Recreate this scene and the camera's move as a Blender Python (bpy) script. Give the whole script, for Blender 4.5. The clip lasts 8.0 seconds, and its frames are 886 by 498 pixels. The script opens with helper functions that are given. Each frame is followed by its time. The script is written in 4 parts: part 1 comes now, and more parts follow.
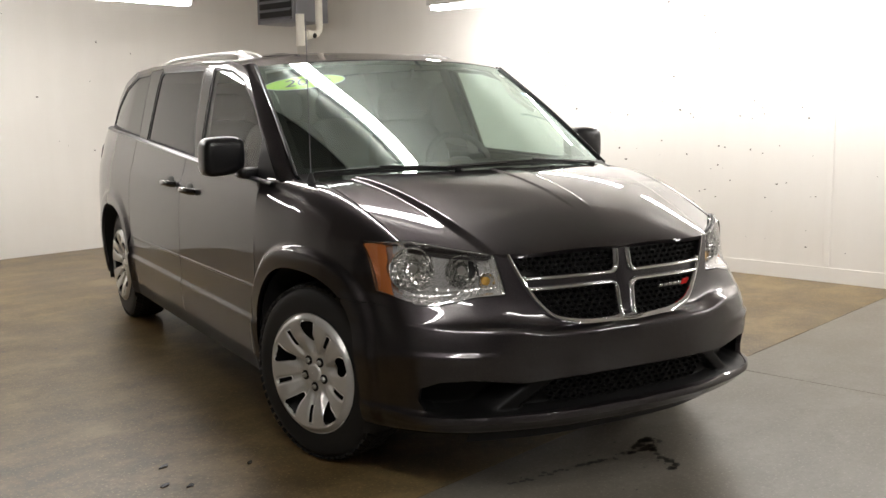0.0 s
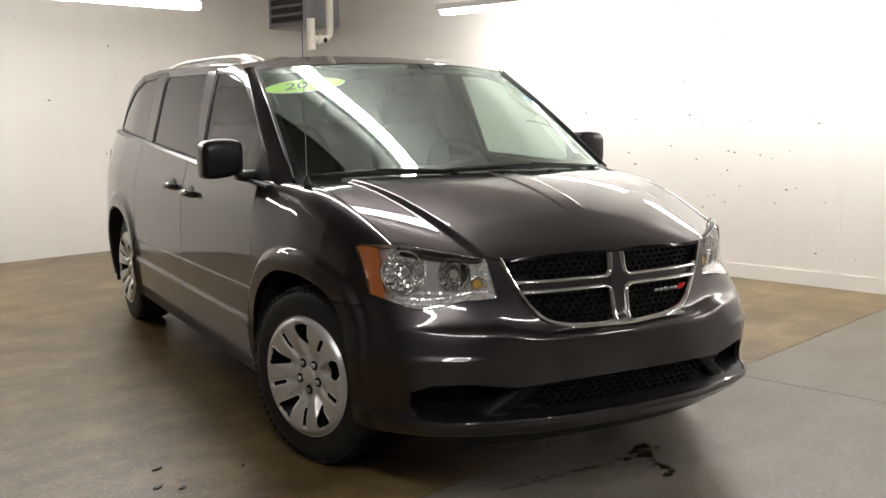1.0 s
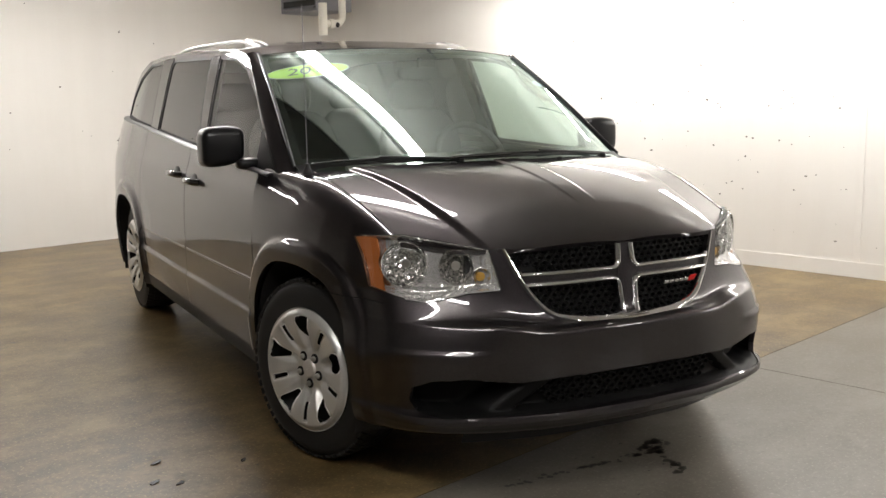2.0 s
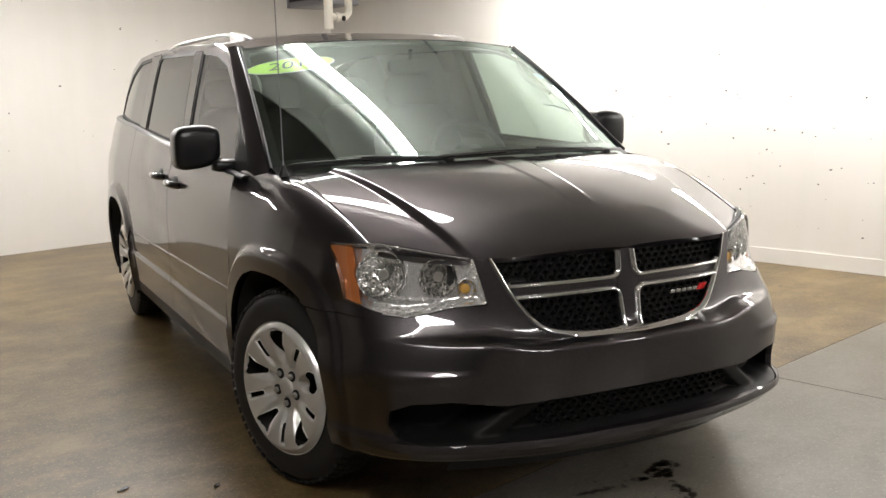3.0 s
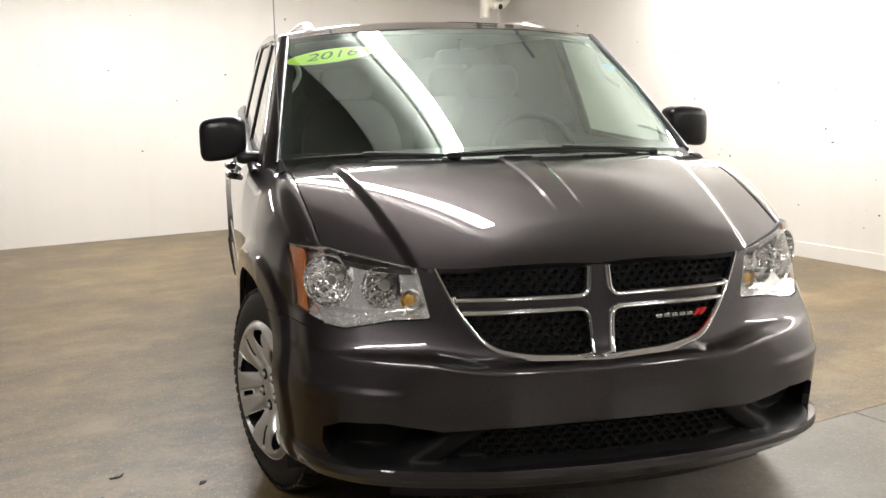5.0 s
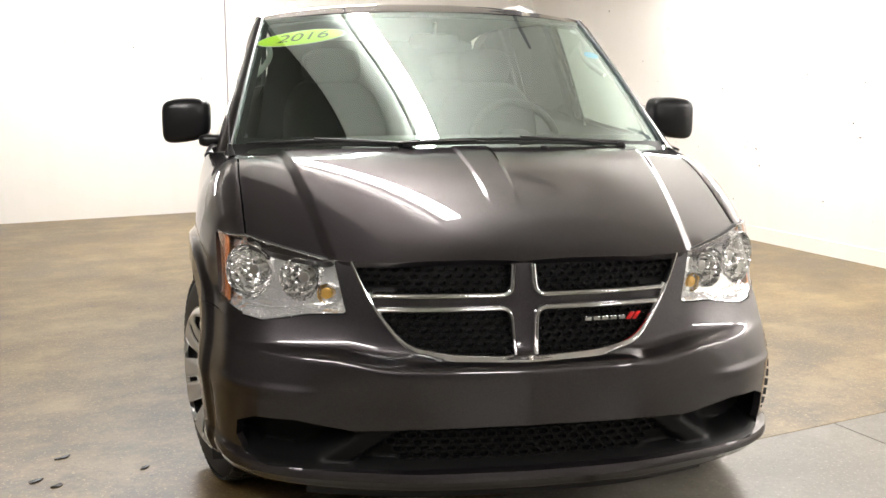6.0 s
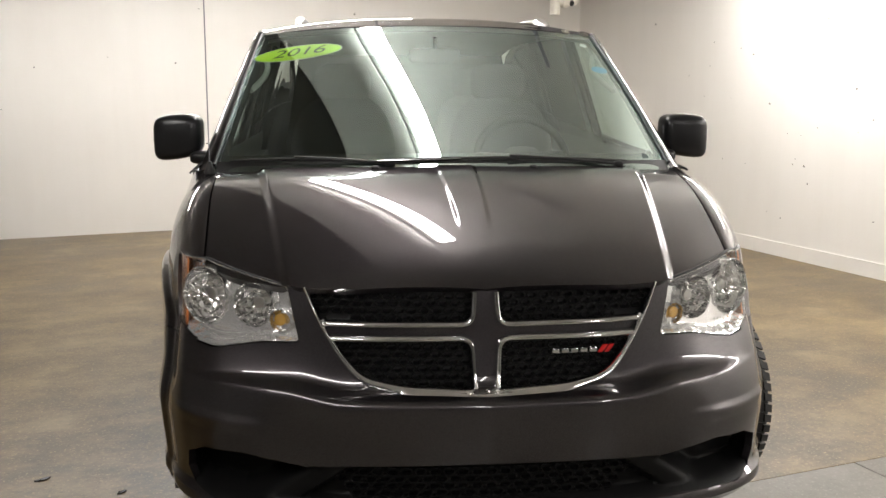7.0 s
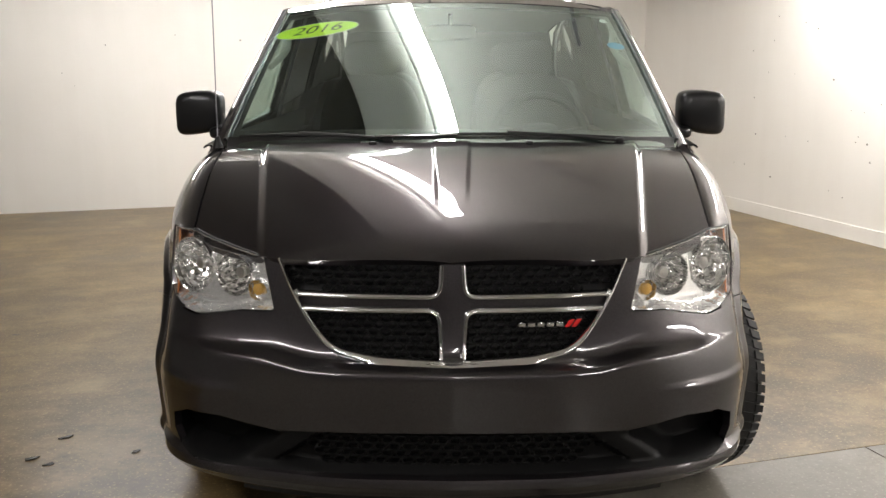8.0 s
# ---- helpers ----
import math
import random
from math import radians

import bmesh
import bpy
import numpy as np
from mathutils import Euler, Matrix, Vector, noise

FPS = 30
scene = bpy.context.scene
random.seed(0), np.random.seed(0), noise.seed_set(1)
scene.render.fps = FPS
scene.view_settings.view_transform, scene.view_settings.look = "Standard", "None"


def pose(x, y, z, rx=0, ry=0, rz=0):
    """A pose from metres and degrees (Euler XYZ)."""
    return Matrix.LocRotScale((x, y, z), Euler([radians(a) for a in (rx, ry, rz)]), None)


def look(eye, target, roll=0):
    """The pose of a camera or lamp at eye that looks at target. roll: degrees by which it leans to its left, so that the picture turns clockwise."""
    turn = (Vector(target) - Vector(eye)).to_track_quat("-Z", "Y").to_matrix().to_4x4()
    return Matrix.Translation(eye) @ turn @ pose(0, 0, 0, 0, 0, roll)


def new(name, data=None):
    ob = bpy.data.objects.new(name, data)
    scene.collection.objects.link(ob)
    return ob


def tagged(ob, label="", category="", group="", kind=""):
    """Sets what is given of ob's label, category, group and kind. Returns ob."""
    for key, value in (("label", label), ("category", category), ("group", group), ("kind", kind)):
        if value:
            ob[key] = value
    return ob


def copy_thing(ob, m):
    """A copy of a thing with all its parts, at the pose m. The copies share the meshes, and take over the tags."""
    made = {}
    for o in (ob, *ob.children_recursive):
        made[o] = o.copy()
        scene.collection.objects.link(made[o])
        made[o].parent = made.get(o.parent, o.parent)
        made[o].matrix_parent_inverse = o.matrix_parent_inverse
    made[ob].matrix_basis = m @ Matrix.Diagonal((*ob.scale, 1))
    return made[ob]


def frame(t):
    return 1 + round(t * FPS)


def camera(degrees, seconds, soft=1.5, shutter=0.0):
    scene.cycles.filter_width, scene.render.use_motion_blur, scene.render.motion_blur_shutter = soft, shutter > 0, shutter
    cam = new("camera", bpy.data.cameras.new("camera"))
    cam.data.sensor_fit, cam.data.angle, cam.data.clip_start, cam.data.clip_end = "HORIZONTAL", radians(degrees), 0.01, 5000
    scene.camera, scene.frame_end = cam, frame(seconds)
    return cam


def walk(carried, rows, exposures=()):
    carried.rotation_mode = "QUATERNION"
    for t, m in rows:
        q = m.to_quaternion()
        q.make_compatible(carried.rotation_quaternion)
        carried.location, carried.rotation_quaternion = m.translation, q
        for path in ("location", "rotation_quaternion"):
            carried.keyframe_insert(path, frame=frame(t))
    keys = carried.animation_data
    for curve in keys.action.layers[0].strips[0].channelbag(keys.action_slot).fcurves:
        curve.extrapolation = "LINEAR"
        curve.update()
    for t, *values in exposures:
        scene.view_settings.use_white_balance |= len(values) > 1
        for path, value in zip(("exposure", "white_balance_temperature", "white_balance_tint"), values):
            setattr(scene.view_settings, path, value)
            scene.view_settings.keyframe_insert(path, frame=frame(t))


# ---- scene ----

import functools

# ------------------------------------------------------------------ camera
cam = camera(48.35, 8.0, 1.5)
ROWS = [
    (0.0, -2.237, -3.382, 1.333, -30.02, -8.30, -0.62),
    (0.5, -2.217, -3.396, 1.338, -29.71, -8.39, -0.73),
    (1.0, -2.155, -3.414, 1.323, -28.95, -7.98, -0.48),
    (1.5, -2.114, -3.419, 1.326, -28.24, -8.48, -0.48),
    (3.0, -1.802, -3.152, 1.321, -26.31, -9.09, -1.38),
    (3.5, -1.604, -3.217, 1.321, -23.06, -8.22, -0.85),
    (4.0, -1.397, -3.287, 1.336, -19.79, -8.42, -0.15),
    (4.5, -1.182, -3.222, 1.315, -15.88, -8.80, -0.78),
    (6.0, -0.598, -3.161, 1.328, -9.18, -10.42, 0.19),
    (6.5, -0.444, -3.071, 1.322, -8.81, -9.35, 1.49),
    (7.0, -0.309, -3.055, 1.333, -5.11, -9.62, 0.09),
    (7.5, -0.121, -3.089, 1.338, -1.68, -10.38, 0.21),
    (8.0, -0.016, -3.118, 1.335, 0.18, -10.97, -0.07),
]


def view(x, y, z, yaw, pitch, roll):
    a, p = radians(yaw), radians(pitch)
    way = Vector((-math.sin(a) * math.cos(p), math.cos(a) * math.cos(p), math.sin(p)))
    eye = Vector((x, y, z))
    return look(eye, eye + way, roll)


walk(cam, [(row[0], view(*row[1:])) for row in ROWS], [(0.0, 0.07), (1.5, 0.09), (3.0, 0.29), (4.0, 0.31), (4.5, 0.34), (5.4, 0.79), (6.05, 0.95), (6.5, 0.42), (7.0, 0.30), (8.0, 0.42)])

# ------------------------------------------------------------------ light
ROOM = 17.4                                   # the room stands turned against the van
RU = Vector((math.cos(radians(ROOM)), math.sin(radians(ROOM)), 0))
RV = Vector((-math.sin(radians(ROOM)), math.cos(radians(ROOM)), 0))
U_WALL, V_WALL, U_FAR, V_FAR, CEIL = 4.10, 6.30, -7.0, -11.0, 3.05

world = bpy.data.worlds.new("world")
world.use_nodes = True
scene.world = world
world.node_tree.nodes["Background"].inputs[0].default_value = (0.5, 0.5, 0.5, 1)
world.node_tree.nodes["Background"].inputs[1].default_value = 0.02


def room(u, v, z):
    return RU * u + RV * v + Vector((0, 0, z))


def room_pose(u, v, z, turn=0.0):
    return Matrix.Translation(room(u, v, z)) @ pose(0, 0, 0, 0, 0, ROOM + turn)


# ------------------------------------------------------------------ materials
def material(name, colour, rough=0.5, metal=0.0, coat=0.0, **more):
    m = bpy.data.materials.new(name)
    m.use_nodes = True
    b = m.node_tree.nodes["Principled BSDF"]
    b.inputs["Base Color"].default_value = (*colour, 1)
    b.inputs["Roughness"].default_value = rough
    b.inputs["Metallic"].default_value = metal
    b.inputs["Coat Weight"].default_value = coat
    b.inputs["Coat Roughness"].default_value = 0.03
    for key, value in more.items():
        b.inputs[key.replace("_", " ")].default_value = value
    return m


def glow(name, colour, strength):
    m = bpy.data.materials.new(name)
    m.use_nodes = True
    b = m.node_tree.nodes["Principled BSDF"]
    b.inputs["Base Color"].default_value = (0.9, 0.9, 0.9, 1)
    b.inputs["Emission Color"].default_value = (*colour, 1)
    b.inputs["Emission Strength"].default_value = strength
    return m


def textured(name, rough=0.5, metal=0.0, coat=0.0):
    """A material with object coordinates in metres, ready for its texture."""
    m = material(name, (0.5, 0.5, 0.5), rough, metal, coat)
    t = m.node_tree
    co = t.nodes.new("ShaderNodeTexCoord")
    return m, t, t.nodes["Principled BSDF"], co.outputs["Object"]


def noise_at(t, co, scale, detail=4.0, rough=0.55, stretch=None, warp=0.0):
    n = t.nodes.new("ShaderNodeTexNoise")
    n.inputs["Scale"].default_value = scale
    n.inputs["Detail"].default_value = detail
    n.inputs["Roughness"].default_value = rough
    n.inputs["Distortion"].default_value = warp
    if stretch:
        mp = t.nodes.new("ShaderNodeMapping")
        mp.inputs["Scale"].default_value = stretch
        t.links.new(co, mp.inputs["Vector"])
        co = mp.outputs[0]
    t.links.new(co, n.inputs["Vector"])
    return n.outputs["Fac"]


def ramp(t, fac, *stops):
    r = t.nodes.new("ShaderNodeValToRGB")
    while len(r.color_ramp.elements) < len(stops):
        r.color_ramp.elements.new(0.5)
    for e, (pos, col) in zip(r.color_ramp.elements, stops):
        e.position = pos
        e.color = (*col, 1) if isinstance(col, tuple) else (col, col, col, 1)
    t.links.new(fac, r.inputs[0])
    return r.outputs[0]


def mix(t, fac, a, b, how="MIX"):
    n = t.nodes.new("ShaderNodeMix")
    n.data_type, n.blend_type = "RGBA", how
    for sock, value in ((n.inputs[0], fac), (n.inputs[6], a), (n.inputs[7], b)):
        if isinstance(value, (int, float)):
            sock.default_value = value
        elif isinstance(value, tuple):
            sock.default_value = (*value, 1)
        else:
            t.links.new(value, sock)
    return n.outputs[2]


def bump(t, b, height, strength, distance):
    n = t.nodes.new("ShaderNodeBump")
    n.inputs["Strength"].default_value = strength
    n.inputs["Distance"].default_value = distance
    t.links.new(height, n.inputs["Height"])
    t.links.new(n.outputs[0], b.inputs["Normal"])


def make_paint():
    m, t, b, co = textured("paint", 0.38, 0.97, 1.0)
    flake = noise_at(t, co, 900.0, 2.0)
    big = noise_at(t, co, 3.0, 3.0)
    col = ramp(t, flake, (0.35, (0.021, 0.0188, 0.0203)), (0.65, (0.071, 0.0630, 0.0678)))
    col = mix(t, 0.18, col, ramp(t, big, (0.3, (0.032, 0.0285, 0.0305)), (0.7, (0.056, 0.0500, 0.0534))))
    t.links.new(col, b.inputs["Base Color"])
    b.inputs["Coat Roughness"].default_value = 0.015
    b.inputs["Specular Tint"].default_value = (0.45, 0.44, 0.44, 1)
    b.inputs["Coat IOR"].default_value = 1.66
    return m


def make_floor(name, dark, mid, light, low, high, seed):
    m, t, b, co = textured(name)
    mp = t.nodes.new("ShaderNodeMapping")
    mp.inputs["Location"].default_value = (seed, seed * 0.7, 0)
    t.links.new(co, mp.inputs["Vector"])
    co = mp.outputs[0]
    big, middle = noise_at(t, co, 0.8, 2.0, 0.45), noise_at(t, co, 4.2, 3.2, 0.55)
    smear, fine = noise_at(t, co, 4.0, 2.0, 0.5, (0.35, 1.5, 1.0)), noise_at(t, co, 30.0, 3.0, 0.6)
    col = ramp(t, big, (0.32, dark), (0.5, mid), (0.68, light))
    col = mix(t, 0.55, col, ramp(t, middle, (0.32, dark), (0.5, mid), (0.68, light)))
    col = mix(t, 0.18, col, ramp(t, smear, (0.32, dark), (0.5, mid), (0.68, light)))
    col = mix(t, 0.22, col, ramp(t, fine, (0.32, dark), (0.5, mid), (0.68, light)))
    stain = noise_at(t, co, 2.3, 3.5, 0.55, (1.0, 1.1, 1.0))
    col = mix(t, ramp(t, stain, (0.50, 0.0), (0.66, 0.60)), col, tuple(1.25 * c for c in dark))
    col = mix(t, ramp(t, stain, (0.30, 0.55), (0.44, 0.0)), col, light)
    flecks = noise_at(t, co, 85.0, 1.0, 0.5)
    col = mix(t, ramp(t, flecks, (0.60, 0.0), (0.74, 0.60)), col, tuple(1.3 * c for c in light))
    col = mix(t, ramp(t, noise_at(t, co, 60.0, 1.0, 0.5), (0.20, 0.40), (0.36, 0.0)), col, tuple(0.6 * c for c in dark))
    t.links.new(col, b.inputs["Base Color"])
    r = ramp(t, middle, (0.25, low), (0.75, high))
    r = mix(t, 0.6, r, ramp(t, big, (0.3, low), (0.7, high)))
    t.links.new(r, b.inputs["Roughness"])
    b.inputs["Specular IOR Level"].default_value = 0.33
    return m


def make_wall():
    m, t, b, co = textured("wall_paint", 0.5)
    big, streak, fine = noise_at(t, co, 0.6, 4.0), noise_at(t, co, 1.0, 5.0, 0.6, (6.0, 6.0, 0.5)), noise_at(t, co, 30.0, 4.0)
    col = ramp(t, big, (0.3, (0.76, 0.735, 0.69)), (0.7, (0.83, 0.81, 0.77)))
    col = mix(t, 0.07, col, ramp(t, streak, (0.35, (0.62, 0.59, 0.54)), (0.6, (0.84, 0.82, 0.78))))
    t.links.new(col, b.inputs["Base Color"])
    bump(t, b, mix(t, 0.4, big, fine), 0.12, 0.01)
    return m


PAINT = make_paint()
BLACK = material("black_plastic", (0.019, 0.0185, 0.0185), 0.5, Specular_IOR_Level=0.3)
SATIN = material("satin_black", (0.010, 0.010, 0.011), 0.28)
CHROME = material("chrome", (0.86, 0.86, 0.87), 0.06, 1.0)
RUBBER = material("rubber", (0.020, 0.0195, 0.0192), 0.55, Specular_IOR_Level=0.30)
SILVER = material("silver_paint", (0.62, 0.61, 0.585), 0.30, 0.45, 0.3)
LUG = material("lug_steel", (0.50, 0.49, 0.46), 0.30, 0.9)
WALL = make_wall()
FLOOR = make_floor("floor_concrete", (0.036, 0.0225, 0.0085), (0.122, 0.081, 0.033), (0.285, 0.208, 0.100), 0.285, 0.38, 3.0)
PALE = make_floor("pale_concrete", (0.100, 0.087, 0.068), (0.152, 0.137, 0.113), (0.210, 0.193, 0.165), 0.30, 0.46, 8.0)
CEILING = material("ceiling_paint", (0.58, 0.57, 0.545), 0.7)
BEAM = material("beam_paint", (0.86, 0.85, 0.82), 0.6)
GREY_WALL = material("far_wall_dim_tone", (0.24, 0.235, 0.225), 0.6)
# Both soffit greys have the ceiling's dimness put into the colour.
SOFFIT = material("soffit_unlit_tone", (0.19, 0.186, 0.178), 0.8)
SHADE = material("soffit_shade_tone", (0.46, 0.45, 0.43), 0.7)
DIM = material("bare_concrete", (0.22, 0.21, 0.19), 0.8)
TUBE = glow("tube", (1.0, 0.965, 0.938), 39.0)
FIXTURE = material("fixture", (0.55, 0.54, 0.52), 0.5)
GREY = material("grey_metal", (0.22, 0.22, 0.24), 0.45, 0.2)
CREAM = material("cream_pipe", (0.75, 0.72, 0.64), 0.45)


# ------------------------------------------------------------------ mesh helpers
def obj(name, bm, mat, smooth=True, angle=35.0):
    me = bpy.data.meshes.new(name)
    bm.normal_update()
    bm.to_mesh(me)
    bm.free()
    if mat:
        me.materials.append(mat)
    if smooth:
        me.shade_smooth()
        me.set_sharp_from_angle(angle=radians(angle))
    return new(name, me)


def part(name, bm, mat, parent, label="", smooth=True, angle=35.0):
    ob = obj(name, bm, mat, smooth, angle)
    ob.parent = parent
    if label:
        ob["label"] = label
    return ob


def empty(name, m=None):
    ob = new(name)
    ob.empty_display_size = 0.1
    if m:
        ob.matrix_basis = m
    return ob


def box_bm(x0, y0, z0, x1, y1, z1, bevel=0.0, seg=2, bm=None):
    bm = bm or bmesh.new()
    made = bmesh.ops.create_cube(bm, size=1.0)["verts"]
    for v in made:
        v.co = Vector((x0 + (v.co.x + 0.5) * (x1 - x0), y0 + (v.co.y + 0.5) * (y1 - y0), z0 + (v.co.z + 0.5) * (z1 - z0)))
    if bevel:
        edges = list({e for v in made for e in v.link_edges})
        bmesh.ops.bevel(bm, geom=edges, offset=bevel, segments=seg, affect="EDGES", profile=0.5)
    return bm


def spline(points, x):
    return curve_at(tuple(points), round(x, 6))


@functools.lru_cache(maxsize=400000)
def curve_at(points, x):
    """Smooth curve through (x, value) pairs."""
    xs = [p[0] for p in points]
    if x <= xs[0]:
        return points[0][1]
    if x >= xs[-1]:
        return points[-1][1]
    i = max(k for k in range(len(xs)) if xs[k] <= x)
    (x0, y0), (x1, y1) = points[i], points[i + 1]
    h = x1 - x0

    def slope(k):
        if k <= 0:
            return (points[1][1] - points[0][1]) / (xs[1] - xs[0])
        if k >= len(xs) - 1:
            return (points[-1][1] - points[-2][1]) / (xs[-1] - xs[-2])
        a = (points[k][1] - points[k - 1][1]) / (xs[k] - xs[k - 1])
        b = (points[k + 1][1] - points[k][1]) / (xs[k + 1] - xs[k])
        return 0.0 if a * b <= 0 else 2 * a * b / (a + b)
    t = (x - x0) / h
    m0, m1 = slope(i) * h, slope(i + 1) * h
    return (2 * t**3 - 3 * t**2 + 1) * y0 + (t**3 - 2 * t**2 + t) * m0 + (-2 * t**3 + 3 * t**2) * y1 + (t**3 - t**2) * m1


def ease(a, b, x):
    t = min(1.0, max(0.0, (x - a) / (b - a)))
    return t * t * (3 - 2 * t)


def sd_poly(pts, px, py):
    """Signed distance to a polygon: negative inside."""
    d, inside, n = 1e9, False, len(pts)
    for i in range(n):
        ax, ay = pts[i]
        bx, by = pts[(i + 1) % n]
        ex, ey, wx, wy = bx - ax, by - ay, px - ax, py - ay
        k = min(1.0, max(0.0, (wx * ex + wy * ey) / (ex * ex + ey * ey)))
        d = min(d, (wx - k * ex) ** 2 + (wy - k * ey) ** 2)
        if (ay > py) != (by > py) and px < (bx - ax) * (py - ay) / (by - ay) + ax:
            inside = not inside
    return -math.sqrt(d) if inside else math.sqrt(d)


def trimmed(surface, us, vs, keep=None, thick=0.0, flip=False, steps=10):
    """A sheet surface(u, v), of which only the part with keep(u, v) > 0 stays, cut cleanly along its edge; thick: turned in at its rim."""
    bm = bmesh.new()
    verts, cuts = {}, {}
    keeps = {(i, j): (keep(u, v) if keep else 1.0) for i, u in enumerate(us) for j, v in enumerate(vs)}

    def vert(i, j):
        if (i, j) not in verts:
            verts[i, j] = bm.verts.new(surface(us[i], vs[j]))
        return verts[i, j]

    def cut(a, b):
        key = (a, b) if a < b else (b, a)
        if key not in cuts:
            (i0, j0), (i1, j1) = key
            lo, hi = 0.0, 1.0
            sign = keeps[key[0]] > 0
            for _ in range(steps):
                mid = (lo + hi) / 2
                u, v = us[i0] + (us[i1] - us[i0]) * mid, vs[j0] + (vs[j1] - vs[j0]) * mid
                if (keep(u, v) > 0) == sign:
                    lo = mid
                else:
                    hi = mid
            mid = (lo + hi) / 2
            cuts[key] = bm.verts.new(surface(us[i0] + (us[i1] - us[i0]) * mid, vs[j0] + (vs[j1] - vs[j0]) * mid))
        return cuts[key]
    for i in range(len(us) - 1):
        for j in range(len(vs) - 1):
            ring = [(i, j), (i + 1, j), (i + 1, j + 1), (i, j + 1)]
            signs = [keeps[c] > 0 for c in ring]
            if not any(signs):
                continue
            face = []
            for k in range(4):
                a, b = ring[k], ring[(k + 1) % 4]
                if signs[k]:
                    face.append(vert(*a))
                if signs[k] != signs[(k + 1) % 4]:
                    face.append(cut(a, b))
            if len(face) > 2:
                bm.faces.new(face[::-1] if flip else face)
    bmesh.ops.remove_doubles(bm, verts=bm.verts, dist=0.00015)
    bmesh.ops.dissolve_degenerate(bm, dist=0.0001, edges=bm.edges)
    if thick:
        bm.normal_update()
        rim = [e for e in bm.edges if len(e.link_faces) == 1]
        inner = {}
        for e in rim:
            for v in e.verts:
                if v not in inner:
                    inner[v] = bm.verts.new(v.co - v.normal * thick)
        for e in rim:
            f = e.link_faces[0]
            a, b = e.verts
            loop = [lp for lp in f.loops if lp.edge == e][0]
            if loop.vert == a:
                a, b = b, a
            bm.faces.new((a, b, inner[b], inner[a]))
    return bm


def mirrored(bm):
    """The same on the other side of the van."""
    made = bm.copy()
    for v in made.verts:
        v.co.x = -v.co.x
    bmesh.ops.reverse_faces(made, faces=made.faces)
    return made


def steps(a, b, n):
    return [a + (b - a) * i / n for i in range(n + 1)]


def tube_bm(points, radius, sides=10, bm=None, closed=False, cap=True):
    """A round bar along points; radius: one for all, or a function of 0..1."""
    bm = bm or bmesh.new()
    pts = [Vector(p) for p in points]
    rings, side = [], None
    n = len(pts)
    for i, p in enumerate(pts):
        if closed:
            way = (pts[(i + 1) % n] - pts[i - 1]).normalized()
        else:
            way = (pts[min(i + 1, n - 1)] - pts[max(i - 1, 0)]).normalized()
        if side is None:
            side = way.orthogonal().normalized()
        side = (side - way * side.dot(way)).normalized()
        up = way.cross(side)
        r = radius(i / max(1, n - 1)) if callable(radius) else radius
        rings.append([bm.verts.new(p + (side * math.cos(2 * math.pi * k / sides) + up * math.sin(2 * math.pi * k / sides)) * r) for k in range(sides)])
    for i in range(n if closed else n - 1):
        a, b = rings[i], rings[(i + 1) % n]
        for k in range(sides):
            bm.faces.new((a[k], a[(k + 1) % sides], b[(k + 1) % sides], b[k]))
    if cap and not closed:
        bm.faces.new(rings[0][::-1])
        bm.faces.new(rings[-1])
    return bm


def turned(profile, sides=48, bm=None, arc=None):
    """A lathed form round the x axis; profile: (radius, x) pairs."""
    bm = bm or bmesh.new()
    rings = []
    for r, x in profile:
        if r < 1e-5:
            rings.append([bm.verts.new((x, 0, 0))])
        else:
            rings.append([bm.verts.new((x, r * math.cos(2 * math.pi * k / sides), r * math.sin(2 * math.pi * k / sides))) for k in range(sides)])
    for a, b in zip(rings, rings[1:]):
        for k in range(sides):
            q = (k + 1) % sides
            if len(a) == 1 and len(b) > 1:
                bm.faces.new((a[0], b[k], b[q]))
            elif len(b) == 1 and len(a) > 1:
                bm.faces.new((a[k], b[0], a[q]))
            elif len(a) > 1:
                bm.faces.new((a[k], b[k], b[q], a[q]))
    return bm


# ------------------------------------------------------------------ room
def slab(name, u0, v0, z0, u1, v1, z1, mat, bevel=0.0):
    ob = obj(name, box_bm(u0, v0, z0, u1, v1, z1, bevel), mat, False)
    ob.matrix_basis = pose(0, 0, 0, 0, 0, ROOM)
    return ob


tagged(slab("floor", U_FAR, -0.30, -0.2, U_WALL, V_WALL, 0.0, FLOOR), "brown polished concrete floor with stains and glossy patches", "floor", kind="structure")
JOINT_U = 1.42
tagged(slab("pavement", U_FAR, V_FAR, -0.2, JOINT_U - 0.003, -0.304, 0.0, PALE), "pale grey concrete slab with oil drips", "floor", kind="structure")
tagged(slab("pavement_2", JOINT_U + 0.003, V_FAR, -0.2, U_WALL, -0.304, 0.0, PALE), "pale grey concrete slab beside a saw cut", "floor", kind="structure")
tagged(slab("ground", U_FAR, V_FAR, -0.3, U_WALL, V_WALL, -0.012, material("joint_dirt", (0.05, 0.045, 0.038), 0.9)), "dark dirt in the floor joints", "floor", kind="structure")
tagged(slab("wall_back", U_FAR, V_WALL, -0.2, U_WALL, V_WALL + 0.2, CEIL, WALL), "white painted concrete wall with small pits", "wall", kind="structure")
tagged(slab("wall_side", U_WALL, V_FAR, -0.2, U_WALL + 0.2, V_WALL + 0.2, CEIL, WALL), "white painted concrete wall with form marks and pits", "wall", kind="structure")
